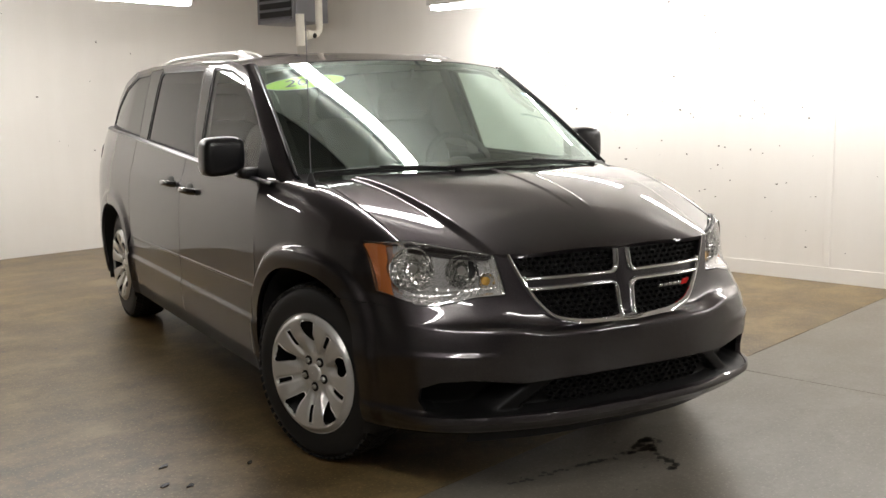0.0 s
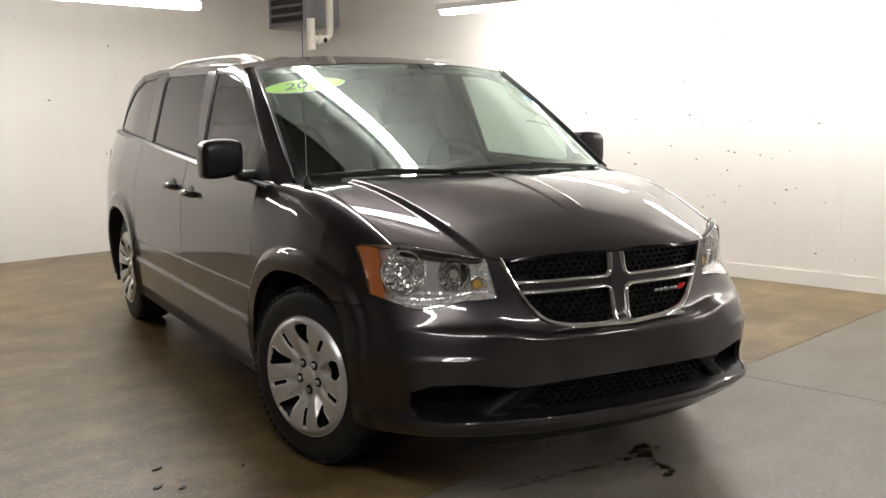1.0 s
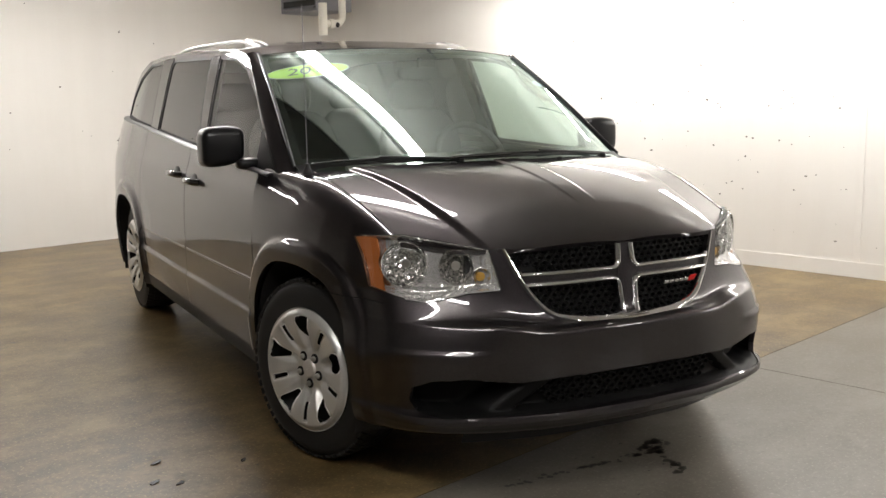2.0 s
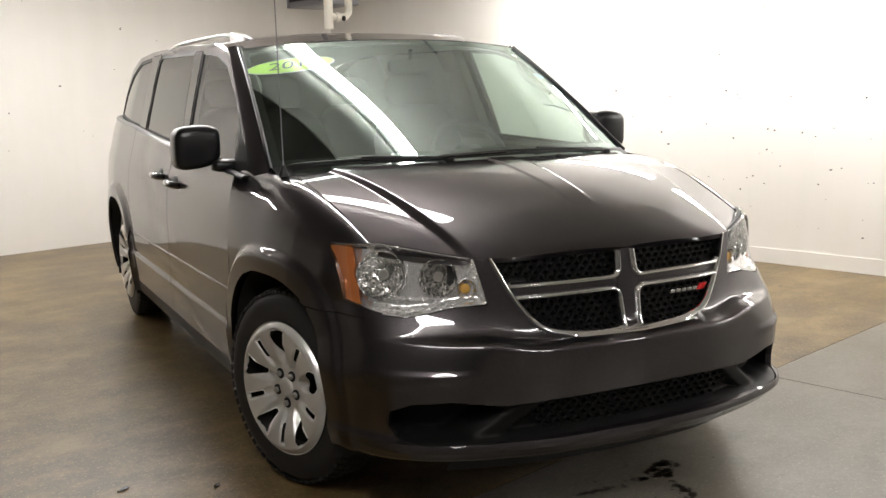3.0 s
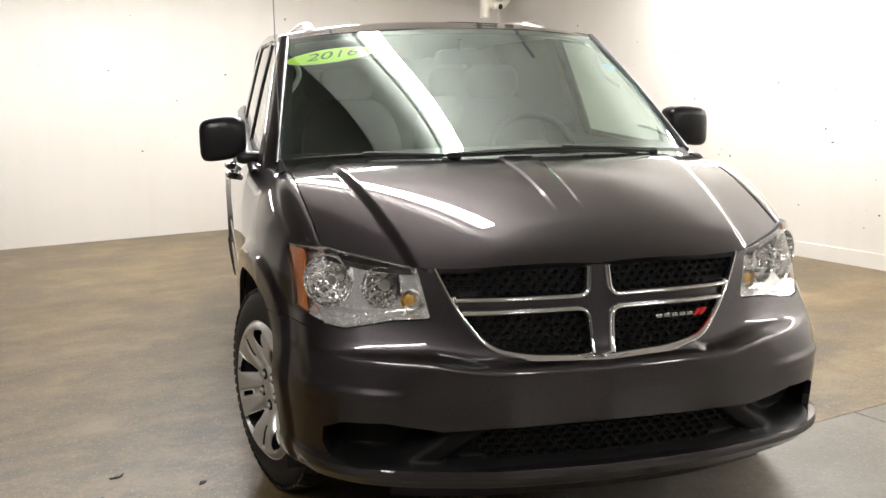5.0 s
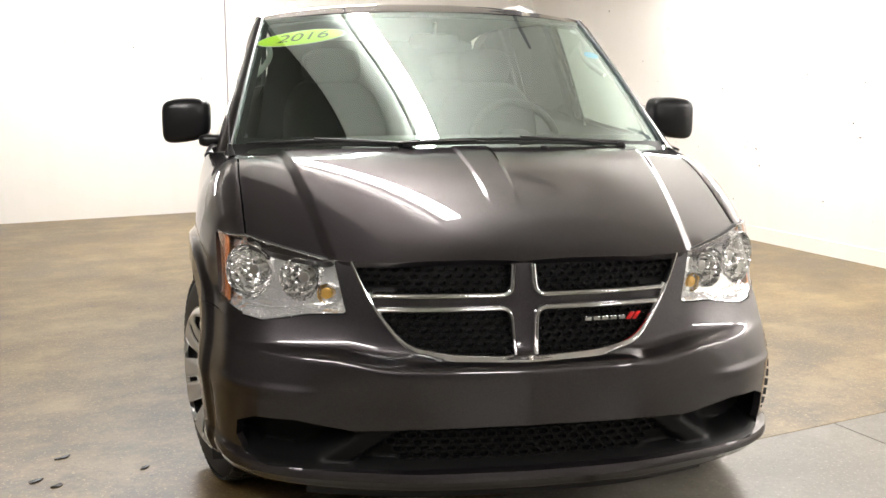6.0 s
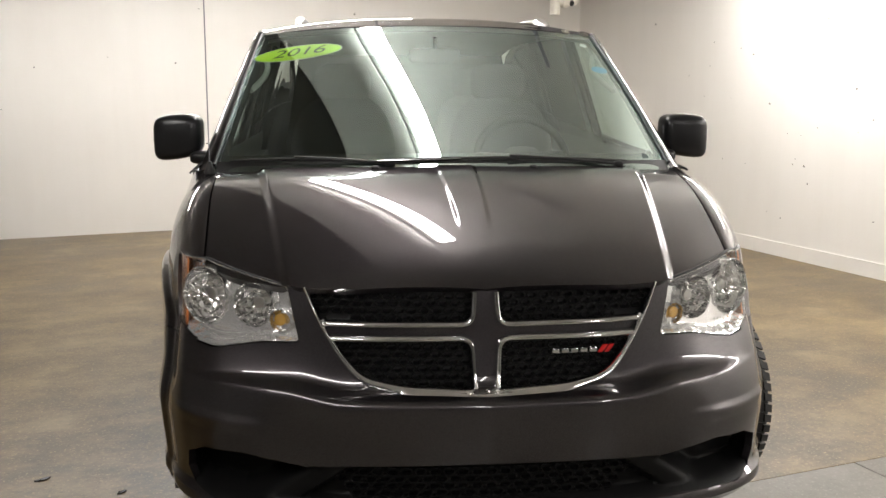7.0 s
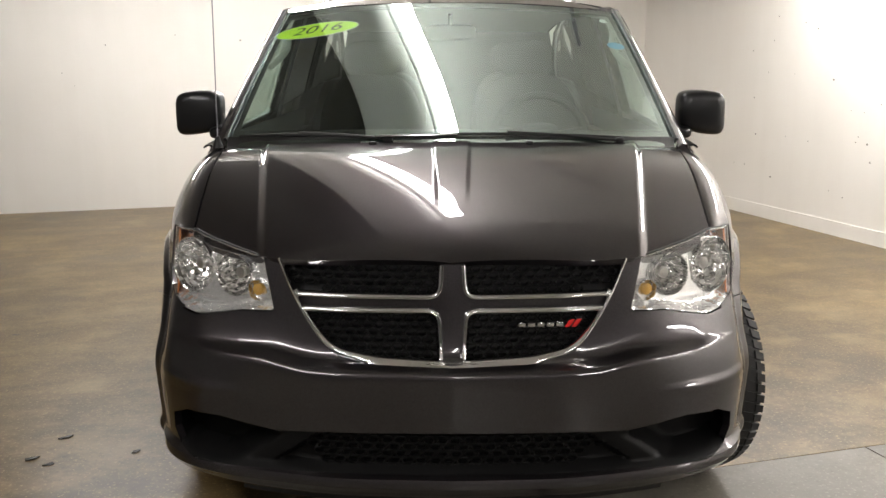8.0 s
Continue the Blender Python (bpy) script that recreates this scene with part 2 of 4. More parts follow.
# Unseen wall added to close the room; its grey darkens the door reflections.
tagged(slab("wall_far", U_FAR - 0.2, V_FAR, -0.2, U_FAR, V_WALL + 0.2, CEIL, GREY_WALL), "unseen wall, toned grey to dim its reflection in the doors", "wall", kind="structure")
tagged(slab("wall_front", U_FAR - 0.2, V_FAR - 0.2, -0.2, U_WALL + 0.2, V_FAR, CEIL, DIM), "bare grey concrete wall", "wall", kind="structure")
tagged(slab("ceiling", U_FAR - 0.2, V_FAR - 0.2, CEIL, U_WALL + 0.2, V_WALL + 0.2, CEIL + 0.2, CEILING), "painted concrete ceiling", "ceiling", kind="structure")


tagged(slab("trim_2", -0.39, 0.45, 2.60, 0.10, 3.6, CEIL - 0.001, BEAM, 0.01), "white painted concrete ceiling beam", "ceiling beam", kind="structure")
# Unseen soffits, toned dark for the dim ceiling mirrored in glass and hood.
tagged(slab("trim_3", -4.4, 0.45, 2.70, -0.395, 3.6, CEIL - 0.001, SOFFIT, 0.01), "unseen ceiling soffit, its unlit look put into dark grey", "ceiling soffit", kind="structure")
tagged(slab("trim_4", -4.4, -8.2, 2.70, U_WALL - 0.001, 0.445, CEIL - 0.001, SHADE, 0.01), "unseen ceiling soffit, shade put into its grey", "ceiling soffit", kind="structure")
tagged(slab("trim_5", 1.80, 1.65, 3.01, 1.83, 5.9, CEIL - 0.001, GREY, 0.01), "grey conduit along the ceiling", "conduit", kind="structure")


def strip_lamp(u, v, z, length, along, top=CEIL):
    """A fluorescent strip light, also used for added fill; along: 0 along u, 90 along v; its origin at one end."""
    lamp = empty("strip_light", room_pose(u, v, z, along))
    part("housing", box_bm(0, -0.018, 0.026, length, 0.018, 0.060, 0.006, bm=box_bm(0, -0.095, 0.0, length, -0.060, 0.05, 0.006)), FIXTURE, lamp)
    part("tube", box_bm(0.01, -0.055, -0.035, length - 0.01, 0.055, 0.028, 0.012), TUBE, lamp, "lit fluorescent tube")
    part("hanger", box_bm(0.3, -0.01, 0.06, 0.32, 0.01, top - z), GREY, lamp)
    part("hanger", box_bm(length - 0.32, -0.01, 0.06, length - 0.3, 0.01, top - z), GREY, lamp)
    return tagged(lamp, "lit white fluorescent strip light under the ceiling, several added as fill", "lamp", "strip lights")


strip_lamp(3.42, 3.56, 2.20, 2.44, -90)
strip_lamp(1.60, 4.62, 2.20, 2.44, 180)
strip_lamp(-0.92, 4.62, 2.20, 0.92, 180)
strip_lamp(0.185, 2.90, 2.47, 2.44, -90)
# Lights from here on are out of view, added to brighten van and floor.
strip_lamp(3.42, -1.9, 2.47, 2.44, -90, 2.70)
strip_lamp(-2.5, -0.6, 2.47, 2.44, -90, 2.70)
strip_lamp(-1.3, -4.3, 2.47, 2.44, -90, 2.70)
strip_lamp(1.2, -4.3, 2.47, 2.44, -90, 2.70)
strip_lamp(3.42, 0.80, 2.20, 2.44, -90)

# ------------------------------------------------------------------ room: wall details
tagged(slab("baseboard", U_WALL - 0.010, V_FAR, 0.0, U_WALL - 0.0005, V_WALL, 0.11, WALL), "white painted concrete footing along the wall", "plinth", kind="structure")
tagged(slab("trim", U_WALL - 0.010, 0.215, 0.116, U_WALL - 0.0005, 0.262, CEIL - 0.001, WALL, 0.004), "white painted upright seam on the wall", "wall seam", kind="structure")

PIT = material("pit_shadow", (0.10, 0.09, 0.075), 0.95)


def pits(name, count, seed, place, label):
    """Small ragged pits in painted concrete."""
    rnd = random.Random(seed)
    verts, faces = [], []
    for _ in range(count):
        a, b, r = place(rnd)
        n, base = 7, len(verts)
        for k in range(n):
            q = r * rnd.uniform(0.5, 1.25)
            c = 2 * math.pi * k / n
            verts.append((a + q * math.cos(c) * rnd.choice((1, 1, 1.8)), b + q * math.sin(c)))
        faces.append(tuple(range(base, base + n)))
    return verts, faces


def lay(name, flat_verts, faces, to3d, mat, label, category):
    me = bpy.data.meshes.new(name)
    me.from_pydata([to3d(a, b) for a, b in flat_verts], [], faces)
    me.materials.append(mat)
    ob = new(name, me)
    return tagged(ob, label, category, kind="stuff")


v, f = pits("wall_pits", 150, 5, lambda r: (r.choice((r.uniform(-3.0, 5.0), r.gauss(1.5, 1.0))), r.choice((r.uniform(0.2, 2.3), 0.35 + 0.3 * r.randrange(6) + r.gauss(0, 0.04))), r.choice((0.003, 0.004, 0.0055, 0.008))), "")
lay("wall_pits", v, [q[::-1] for q in f], lambda a, b: room(U_WALL - 0.0012, a, b), PIT, "small dark pits scattered over the white wall", "pits")
v, f = pits("wall_pits", 34, 9, lambda r: (r.uniform(-5.0, 2.5), r.uniform(0.5, 2.4), r.choice((0.004, 0.005, 0.008))), "")
lay("wall_pits", v, f, lambda a, b: room(a, V_WALL - 0.0012, b), PIT, "few small dark pits on the white back wall", "pits")

OIL = material("oil", (0.014, 0.011, 0.008), 0.34)


def drips(r):
    k, d = r.random(), r.uniform(0, 1)
    if k < 0.35:
        return (-0.54 + 0.62 * d + r.gauss(0, 0.01), -0.46 - 0.17 * d + r.gauss(0, 0.008), r.choice((0.005, 0.008, 0.012)))
    if k < 0.6:
        return (0.05 + 0.16 * d + r.gauss(0, 0.02), -0.63 + 0.04 * d + r.gauss(0, 0.02), r.choice((0.006, 0.010, 0.018)))
    if k < 0.85:
        return (0.14 - 0.16 * d + r.gauss(0, 0.015), -0.62 - 0.22 * d + r.gauss(0, 0.012), r.choice((0.006, 0.010, 0.016)))
    return (r.uniform(-0.4, 0.4), r.uniform(-0.95, -0.4), r.choice((0.004, 0.006)))


v, f = pits("oil_drips", 120, 3, drips, "")
lay("oil_drips", v, f, lambda a, b: room(a, b, 0.0012), OIL, "dark oil drips on pale concrete", "oil stain")
for chip_u, chip_v, chip_r in ((-1.25, 0.62, 0.028), (-1.35, 0.45, 0.034), (-1.29, 0.38, 0.022), (-1.01, 0.41, 0.020)):
    rnd = random.Random(int(chip_u * 100))
    bm = bmesh.new()
    ring = [bm.verts.new((chip_r * rnd.uniform(0.4, 1.1) * math.cos(k * 0.7), 0.5 * chip_r * rnd.uniform(0.4, 1.1) * math.sin(k * 0.7), 0.002 + 0.004 * rnd.random())) for k in range(9)]
    low = [bm.verts.new((w.co.x, w.co.y, 0.0)) for w in ring]
    bm.faces.new(ring)
    for k in range(9):
        bm.faces.new((low[k], low[(k + 1) % 9], ring[(k + 1) % 9], ring[k]))
    chip = obj("debris_chip", bm, OIL, False)
    chip.matrix_basis = room_pose(chip_u, chip_v, 0.0005, 25)
    tagged(chip, "small dark flake of debris on the floor", "debris", "debris flakes")
v, f = pits("floor_spots", 40, 12, lambda r: (r.uniform(-3.0, 3.5), r.uniform(-0.2, 5.5), r.choice((0.006, 0.01, 0.016))), "")
lay("floor_spots", v, f, lambda a, b: room(a, b, 0.0012), OIL, "small dark spots on the brown floor", "floor stain")


# unit heater and its drain pipe in the back corner
def heater(u, v, z):
    h = empty("unit_heater", room_pose(u, v, z))
    part("casing", box_bm(0, 0, 0, 0.42, 0.62, 0.36, 0.012), GREY, h)
    for k in range(4):
        bm = box_bm(-0.03, 0.06, 0.05 + 0.085 * k, 0.0, 0.56, 0.058 + 0.085 * k)
        for w in bm.verts:
            w.co.z += (w.co.x) * 0.9
        part("louvre", bm, GREY, h)
    part("louvre_gap", box_bm(-0.004, 0.05, 0.03, 0.0005, 0.57, 0.345), BLACK, h, "dark louvre opening")
    part("rim", box_bm(-0.012, 0.02, 0.0, 0.0, 0.05, 0.36, 0.003), GREY, h)
    part("rim", box_bm(-0.012, 0.57, 0.0, 0.0, 0.60, 0.36, 0.003), GREY, h)
    part("bracket", box_bm(0.18, 0.28, 0.36, 0.22, 0.32, CEIL - z), GREY, h)
    return tagged(h, "dark grey unit heater with louvres hung in the corner", "heater")


heater(3.20, 5.20, 2.165)


def drain(u, v, z):
    d = empty("drain_pipe", room_pose(u, v, z))
    part("pipe", tube_bm([(0, 0, 0), (0, 0, 0.30)], 0.042, 16), CREAM, d)
    part("branch", tube_bm([(0.0, 0, 0.11), (0.12, 0, 0.11), (0.20, 0, 0.12), (0.235, 0, 0.16), (0.24, 0, 0.22), (0.24, 0, CEIL - z)], 0.036, 14), CREAM, d)
    part("coupling", tube_bm([(0.07, 0, 0.11), (0.12, 0, 0.11)], 0.046, 14), CREAM, d)
    part("valve", shell_low(0.15, -0.035, 0.10), BLACK, d, "small dark valve")
    return tagged(d, "cream painted drain pipe with a side branch", "pipe")


def shell_low(x, y, z):
    bm = bmesh.new()
    bmesh.ops.create_icosphere(bm, subdivisions=2, radius=0.022)
    for w in bm.verts:
        w.co = Vector((x + w.co.x, y + w.co.y, z + w.co.z * 1.2))
    return bm


drain(3.10, 5.02, 1.915)

# ------------------------------------------------------------------ van: forms
HUB_Y, HUB_Z, REAR_Y = 0.02, 0.341, 3.078
PLAN = [(0.0, -0.86), (0.25, -0.845), (0.45, -0.80), (0.632, -0.728), (0.752, -0.622), (0.810, -0.50), (0.842, -0.36), (0.870, -0.15),
        (0.892, 0.10), (0.91, 0.45), (0.92, 1.5), (0.925, 2.5), (0.925, 3.1), (0.91, 3.45), (0.86, 3.82), (0.72, 4.03), (0.4, 4.11), (0.0, 4.13)]
_run = [0.0]
for (xa, ya), (xb, yb) in zip(PLAN, PLAN[1:]):
    _run.append(_run[-1] + math.hypot(xb - xa, yb - ya))
PLAN_X = [(s, p[0]) for s, p in zip(_run, PLAN)]
PLAN_Y = [(s, p[1]) for s, p in zip(_run, PLAN)]
FRONT_BACK = [(0.245, 0.06), (0.268, 0.016), (0.285, 0.002), (0.304, -0.014), (0.322, -0.011), (0.336, 0.012), (0.44, 0.004), (0.50, 0.0), (0.575, 0.002), (0.587, 0.006), (0.596, 0.028), (0.604, 0.055), (0.614, 0.066), (0.64, 0.075), (0.72, 0.089), (0.80, 0.10), (0.87, 0.115), (1.0, 0.2)]
CORNER_BACK = [(0.245, 0.06), (0.268, 0.016), (0.285, 0.002), (0.304, -0.014), (0.322, -0.011), (0.336, 0.012), (0.44, 0.004), (0.48, 0.001), (0.53, 0.006), (0.575, 0.018), (0.61, 0.033), (0.66, 0.057), (0.72, 0.086), (0.80, 0.10), (0.87, 0.115), (1.0, 0.2)]
FRONT_GAIN = [(0.0, 1.05), (_run[2], 1.12), (_run[3], 1.35), (_run[4], 1.55), (_run[5], 1.5), (_run[6], 0.85), (_run[7], 0.0)]
SIDE_IN = [(0.18, 0.05), (0.28, 0.025), (0.42, 0.008), (0.55, 0.0), (0.72, 0.0), (0.85, 0.006), (0.95, 0.018), (1.03, 0.04), (1.12, 0.062), (1.2, 0.09)]


def arch(y, z, hy):
    """Distance from a wheel opening's centre, with the opening a little squared."""
    return (abs(y - hy) ** 2.5 + abs(1.03 * (z - HUB_Z)) ** 2.5) ** 0.4


def flare(y, z):
    """A flat raised lip round the wheel openings."""
    return max(0.019 * (1 - ease(0.470, 0.496, arch(y, z, hy))) for hy in (HUB_Y, REAR_Y))


def skin(s, z):
    """The lower body: half width and length at a run s along its plan and a height z."""
    x, y = spline(PLAN_X, s), spline(PLAN_Y, s)
    lift = 0.020 * ease(0.33, 0.50, s) * max(0.0, 1 - ((z - 0.61) / 0.09) ** 2) ** 2
    soft = ease(0.40, _run[4], s)
    y += (spline(FRONT_BACK, z - lift) * (1 - soft) + spline(CORNER_BACK, z) * soft) * spline(FRONT_GAIN, s)
    if 0.45 < z < 0.56:
        y -= 0.010 * ease(0.486, 0.522, z) * (1 - ease(0.523, 0.537, z)) * ease(_run[2] + 0.04, _run[3], s) * (1 - ease(_run[4], _run[5] + 0.02, s))
    y -= 0.0016 * ease(0.585, 0.614, z) * (1 - ease(0.614, 0.621, z)) * ease(_run[3], _run[4], s) * (1 - ease(_run[5], _run[7], s))
    side = ease(_run[3], _run[7], s)
    x -= spline(SIDE_IN, z) * side
    if s > _run[4]:
        x += flare(y, z) * ease(_run[4], _run[6], s)
        x += 0.010 * (1 - ease(0.452, 0.482, z)) * ease(0.40, 0.47, y) * (1 - ease(2.62, 2.70, y))
        x -= 0.016 * ease(0.48, 0.60, z) * (1 - ease(0.95, 1.05, z)) * ease(_run[4], _run[5], s) * (1 - ease(_run[6], _run[8], s))
    return x, y


@functools.lru_cache(maxsize=None)
def run_at(y):
    """The run at which the plan's side passes y."""
    lo, hi = _run[3], _run[15]
    for _ in range(24):
        mid = (lo + hi) / 2
        if spline(PLAN_Y, mid) < y:
            lo = mid
        else:
            hi = mid
    return lo


HOOD_HALF = [(-0.50, 0.700), (-0.30, 0.716), (-0.1, 0.732), (0.12, 0.744), (0.25, 0.768), (0.46, 0.828)]
HOOD_FRONT = [(0.0, -0.752), (0.30, -0.728), (0.45, -0.690), (0.49, -0.662), (0.60, -0.588), (0.705, -0.485), (0.8, -0.38)]


def hood_z(x, y):
    x, y = abs(x), max(y, -0.785)
    b = y + 0.30
    z = 1.0264 + 0.2252 * b - 0.2641 * b * b + 0.1317 * b ** 3 - 0.0308 * math.exp(-(y + 0.77) / 0.03)
    c = min(y, 0.15)
    drop = 0.0358 - 0.0833 * c + 0.2565 * c * c + 0.3053 * c ** 3
    z -= drop * (x / 0.7) ** 2
    crease = 0.475 + (y + 0.667) * 0.16
    z -= 0.012 * ease(crease - 0.004, crease + 0.024, x)
    spine = 0.047 + 0.034 * (y + 0.22)
    z += 0.0042 * (1 - ease(spine - 0.004, spine + 0.012, x)) * ease(-0.56, -0.40, y)
    return z


def fender_x(y, k):
    """The front wing: the side below, rolled over to the hood's edge above; k: 0 at the sill, 0.5 at the shoulder, 1 at the hood."""
    s, low = run_at(y), 0.70
    wide, yy = skin(s, low)
    if k < 0.5:
        z = SILL + (low - SILL) * k / 0.5
        wide, yy = skin(s, z)
        return wide, yy, z
    half = spline(HOOD_HALF, yy) + 0.005
    top = hood_z(half - 0.005, yy)
    a = (k - 0.5) * math.pi
    z = low + (top - low) * math.sin(a)
    plain = wide - flare(yy, low) * ease(_run[4], _run[6], s)
    x = half + (plain - half) * max(0.0, 1 - math.sin(a) ** 3.0) ** 0.50 + flare(yy, z) * ease(_run[4], _run[6], s)
    return x, yy, z


SILL = 0.30
BELT = [(0.2, 1.015), (0.46, 1.028), (1.17, 1.062), (2.32, 1.128), (3.06, 1.17), (4.2, 1.21)]


def door_x(y, z):
    return skin(run_at(y), z)


# ------------------------------------------------------------------ van: body panels
van = empty("minivan")
tagged(van, "dark grey metallic minivan with chrome cross grille and roof rails", "car")


def both(name, bm, mat, label="", under=None):
    other = mirrored(bm)
    a, b = under or (van, van)
    return part(name, bm, mat, a, label), part(name, other, mat, b, label)


def right(fn):
    """Puts a half-width surface on the van's right side."""
    def surface(u, v):
        x, y, z = fn(u, v)
        return Vector((-x, y, z))
    return surface


HEADLIGHT = [(0.800, 0.872), (0.70, 0.882), (0.60, 0.862), (0.48, 0.838), (0.453, 0.710), (0.55, 0.704), (0.62, 0.688), (0.673, 0.678), (0.73, 0.684), (0.79, 0.708)]
GRILLE = [(-0.442, 0.85), (0.442, 0.85), (0.405, 0.760), (0.365, 0.690), (0.325, 0.640), (0.285, 0.613), (0.22, 0.603), (0.0, 0.598),
          (-0.22, 0.603), (-0.285, 0.613), (-0.325, 0.640), (-0.365, 0.690), (-0.405, 0.760)]
LOWER = [(0.0, 0.437), (0.30, 0.433), (0.44, 0.424), (0.50, 0.432), (0.59, 0.444), (0.69, 0.437), (0.735, 0.412), (0.738, 0.37), (0.72, 0.336), (0.66, 0.325), (0.45, 0.331), (0.25, 0.334), (0.0, 0.335), (-0.1, 0.38)]


def bumper_keep(s, z):
    x, y = skin(abs(s), z)
    sx = x if s > 0 else -x
    k = min(sd_poly(GRILLE, sx, z), sd_poly(HEADLIGHT, x, z) - 0.004, sd_poly(LOWER, x, z) - 0.003)
    k = min(k, hood_z(x, y) - 0.006 - z, y + 2.0)
    if x > 0.76:
        k = min(k, 0.6665 - z)
    k = min(k, arch(y, z, HUB_Y) - 0.405)
    return k


def bumper(s, z):
    x, y = skin(abs(s), z)
    return Vector((x if s > 0 else -x, y, z))


EDGE = run_at(-0.30)
part("bumper", trimmed(bumper, steps(-EDGE, EDGE, 220), steps(0.248, 0.58, 44)[:-1] + steps(0.58, 0.64, 18)[:-1] + steps(0.64, 0.86, 30), bumper_keep, 0.02), PAINT, van)


def hood(x, y):
    return Vector((x, y, hood_z(x, y)))


def hood_keep(x, y):
    a = abs(x)
    return min(y - spline(HOOD_FRONT, a), spline(HOOD_HALF, y) - a, 0.0 + 0.16 * (a / 0.7) ** 2 - y)


HOOD_S = steps(0.0, 0.03, 3)[:-1] + steps(0.03, 0.07, 20)[:-1] + steps(0.07, 0.46, 26)[:-1] + steps(0.46, 0.64, 60)[:-1] + steps(0.64, 0.78, 14)
HOOD_X = [-x for x in HOOD_S[:0:-1]] + HOOD_S
part("hood", trimmed(hood, HOOD_X, steps(-0.77, -0.65, 30)[:-1] + steps(-0.65, 0.2, 80), hood_keep, 0.02), PAINT, van)


def wing(y, k):
    return fender_x(y, k)


def wing_keep(y, k):
    x, yy, z = wing(y, k)
    keep = min(arch(yy, z, HUB_Y) - 0.405, sd_poly(HEADLIGHT, x, z) + 0.005 if yy < -0.1 else 1.0, 0.455 - y)
    if yy < 0:
        keep = min(keep, z - 0.669)
    return keep


both("fender", trimmed(right(wing), steps(-0.66, 0.46, 120), steps(0.0, 1.0, 100), wing_keep, 0.015, flip=True), PAINT)


def side(y, z):
    x, yy = door_x(y, z)
    return x, yy, z


def panel(name, y0, y1, low, keep):
    return both(name, trimmed(right(side), steps(y0, y1, max(20, int((y1 - y0) / 0.02))), steps(low, 0.44, 8)[:-1] + steps(0.44, 0.49, 10)[:-1] + steps(0.49, 1.22, 46), keep, 0.012, flip=True), PAINT)


FRONT_DOOR = panel("front_door", 0.462, 1.548, SILL - 0.01, lambda y, z: min(spline(BELT, y) - z, z - 0.312))
SLIDE_DOOR = panel("sliding_door", 1.554, 2.62, SILL - 0.01, lambda y, z: min(spline(BELT, y) - z, z - 0.312, arch(y, z, REAR_Y) - 0.475))
panel("rear_quarter", 2.45, 4.3, 0.24, lambda y, z: min(spline(BELT, y) - z, max(arch(y, z, REAR_Y) - 0.482, 0) if y < 2.63 and arch(y, z, REAR_Y) < 0.482 else 1.0,
                                                         arch(y, z, REAR_Y) - 0.405, (y - 2.626) if arch(y, z, REAR_Y) > 0.482 else 1.0))
both("sill", trimmed(right(lambda y, z: (door_x(y, z)[0] - 0.004, y, z)), steps(0.3, 2.75, 60), steps(0.235, 0.312, 6), lambda y, z: min(arch(y, z, REAR_Y), arch(y, z, HUB_Y)) - 0.405, 0.02, flip=True), BLACK)


def sheet(name, fn, us, vs, keep, mat, label="", thick=0.006, under=None):
    return both(name, trimmed(right(fn), us, vs, keep, thick, flip=True), mat, label, under)


# ------------------------------------------------------------------ van: greenhouse
def glass_material(name, tint, least=0.06, rough=0.0, sheen=(1, 1, 1)):
    """Thin glass: clear with a tint, mirroring more the flatter it is seen."""
    m = bpy.data.materials.new(name)
    m.use_nodes = True
    t = m.node_tree
    t.nodes.remove(t.nodes["Principled BSDF"])
    clear, gloss, mix, lay = t.nodes.new("ShaderNodeBsdfTransparent"), t.nodes.new("ShaderNodeBsdfGlossy"), t.nodes.new("ShaderNodeMixShader"), t.nodes.new("ShaderNodeLayerWeight")
    power, span = t.nodes.new("ShaderNodeMath"), t.nodes.new("ShaderNodeMapRange")
    lay.inputs["Blend"].default_value = 0.5
    power.operation = "POWER"
    power.inputs[1].default_value = 6.0
    span.inputs["To Min"].default_value = least
    clear.inputs[0].default_value = (*tint, 1)
    gloss.inputs["Roughness"].default_value = rough
    gloss.inputs[0].default_value = (*sheen, 1)
    t.links.new(lay.outputs["Facing"], power.inputs[0])
    t.links.new(power.outputs[0], span.inputs["Value"])
    t.links.new(span.outputs[0], mix.inputs[0])
    t.links.new(clear.outputs[0], mix.inputs[1])
    t.links.new(gloss.outputs[0], mix.inputs[2])
    t.links.new(mix.outputs[0], t.nodes["Material Output"].inputs[0])
    return m


SCREEN = glass_material("windshield_glass", (0.76, 0.88, 0.81), 0.29, 0.0, (0.86, 1.0, 0.96))
CLEAR = glass_material("front_side_glass", (0.60, 0.70, 0.65), 0.06)
PRIVACY = glass_material("privacy_glass", (0.05, 0.05, 0.05), 0.055)
LENS = glass_material("lamp_lens", (0.95, 0.95, 0.95), 0.05)
GLOSS = material("gloss_black", (0.012, 0.012, 0.012), 0.12)
TRIM = material("grey_trim", (0.10, 0.105, 0.10), 0.75)
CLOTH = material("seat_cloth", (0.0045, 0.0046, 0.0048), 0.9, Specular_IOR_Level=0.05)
DASH = material("dash_plastic", (0.013, 0.0135, 0.014), 0.6)
PALE_TRIM = material("pale_trim", (0.38, 0.38, 0.35), 0.7)
AMBER, _t, _b, _co = textured("amber", 0.18, 0.35, 0.5)
_b.inputs["Base Color"].default_value = (0.66, 0.21, 0.055, 1)
bump(_t, _b, noise_at(_t, _co, 1.0, 1.0, 0.5, (40, 40, 420)), 0.25, 0.002)
LIME = material("lime_vinyl", (0.72, 0.95, 0.06), 0.4)
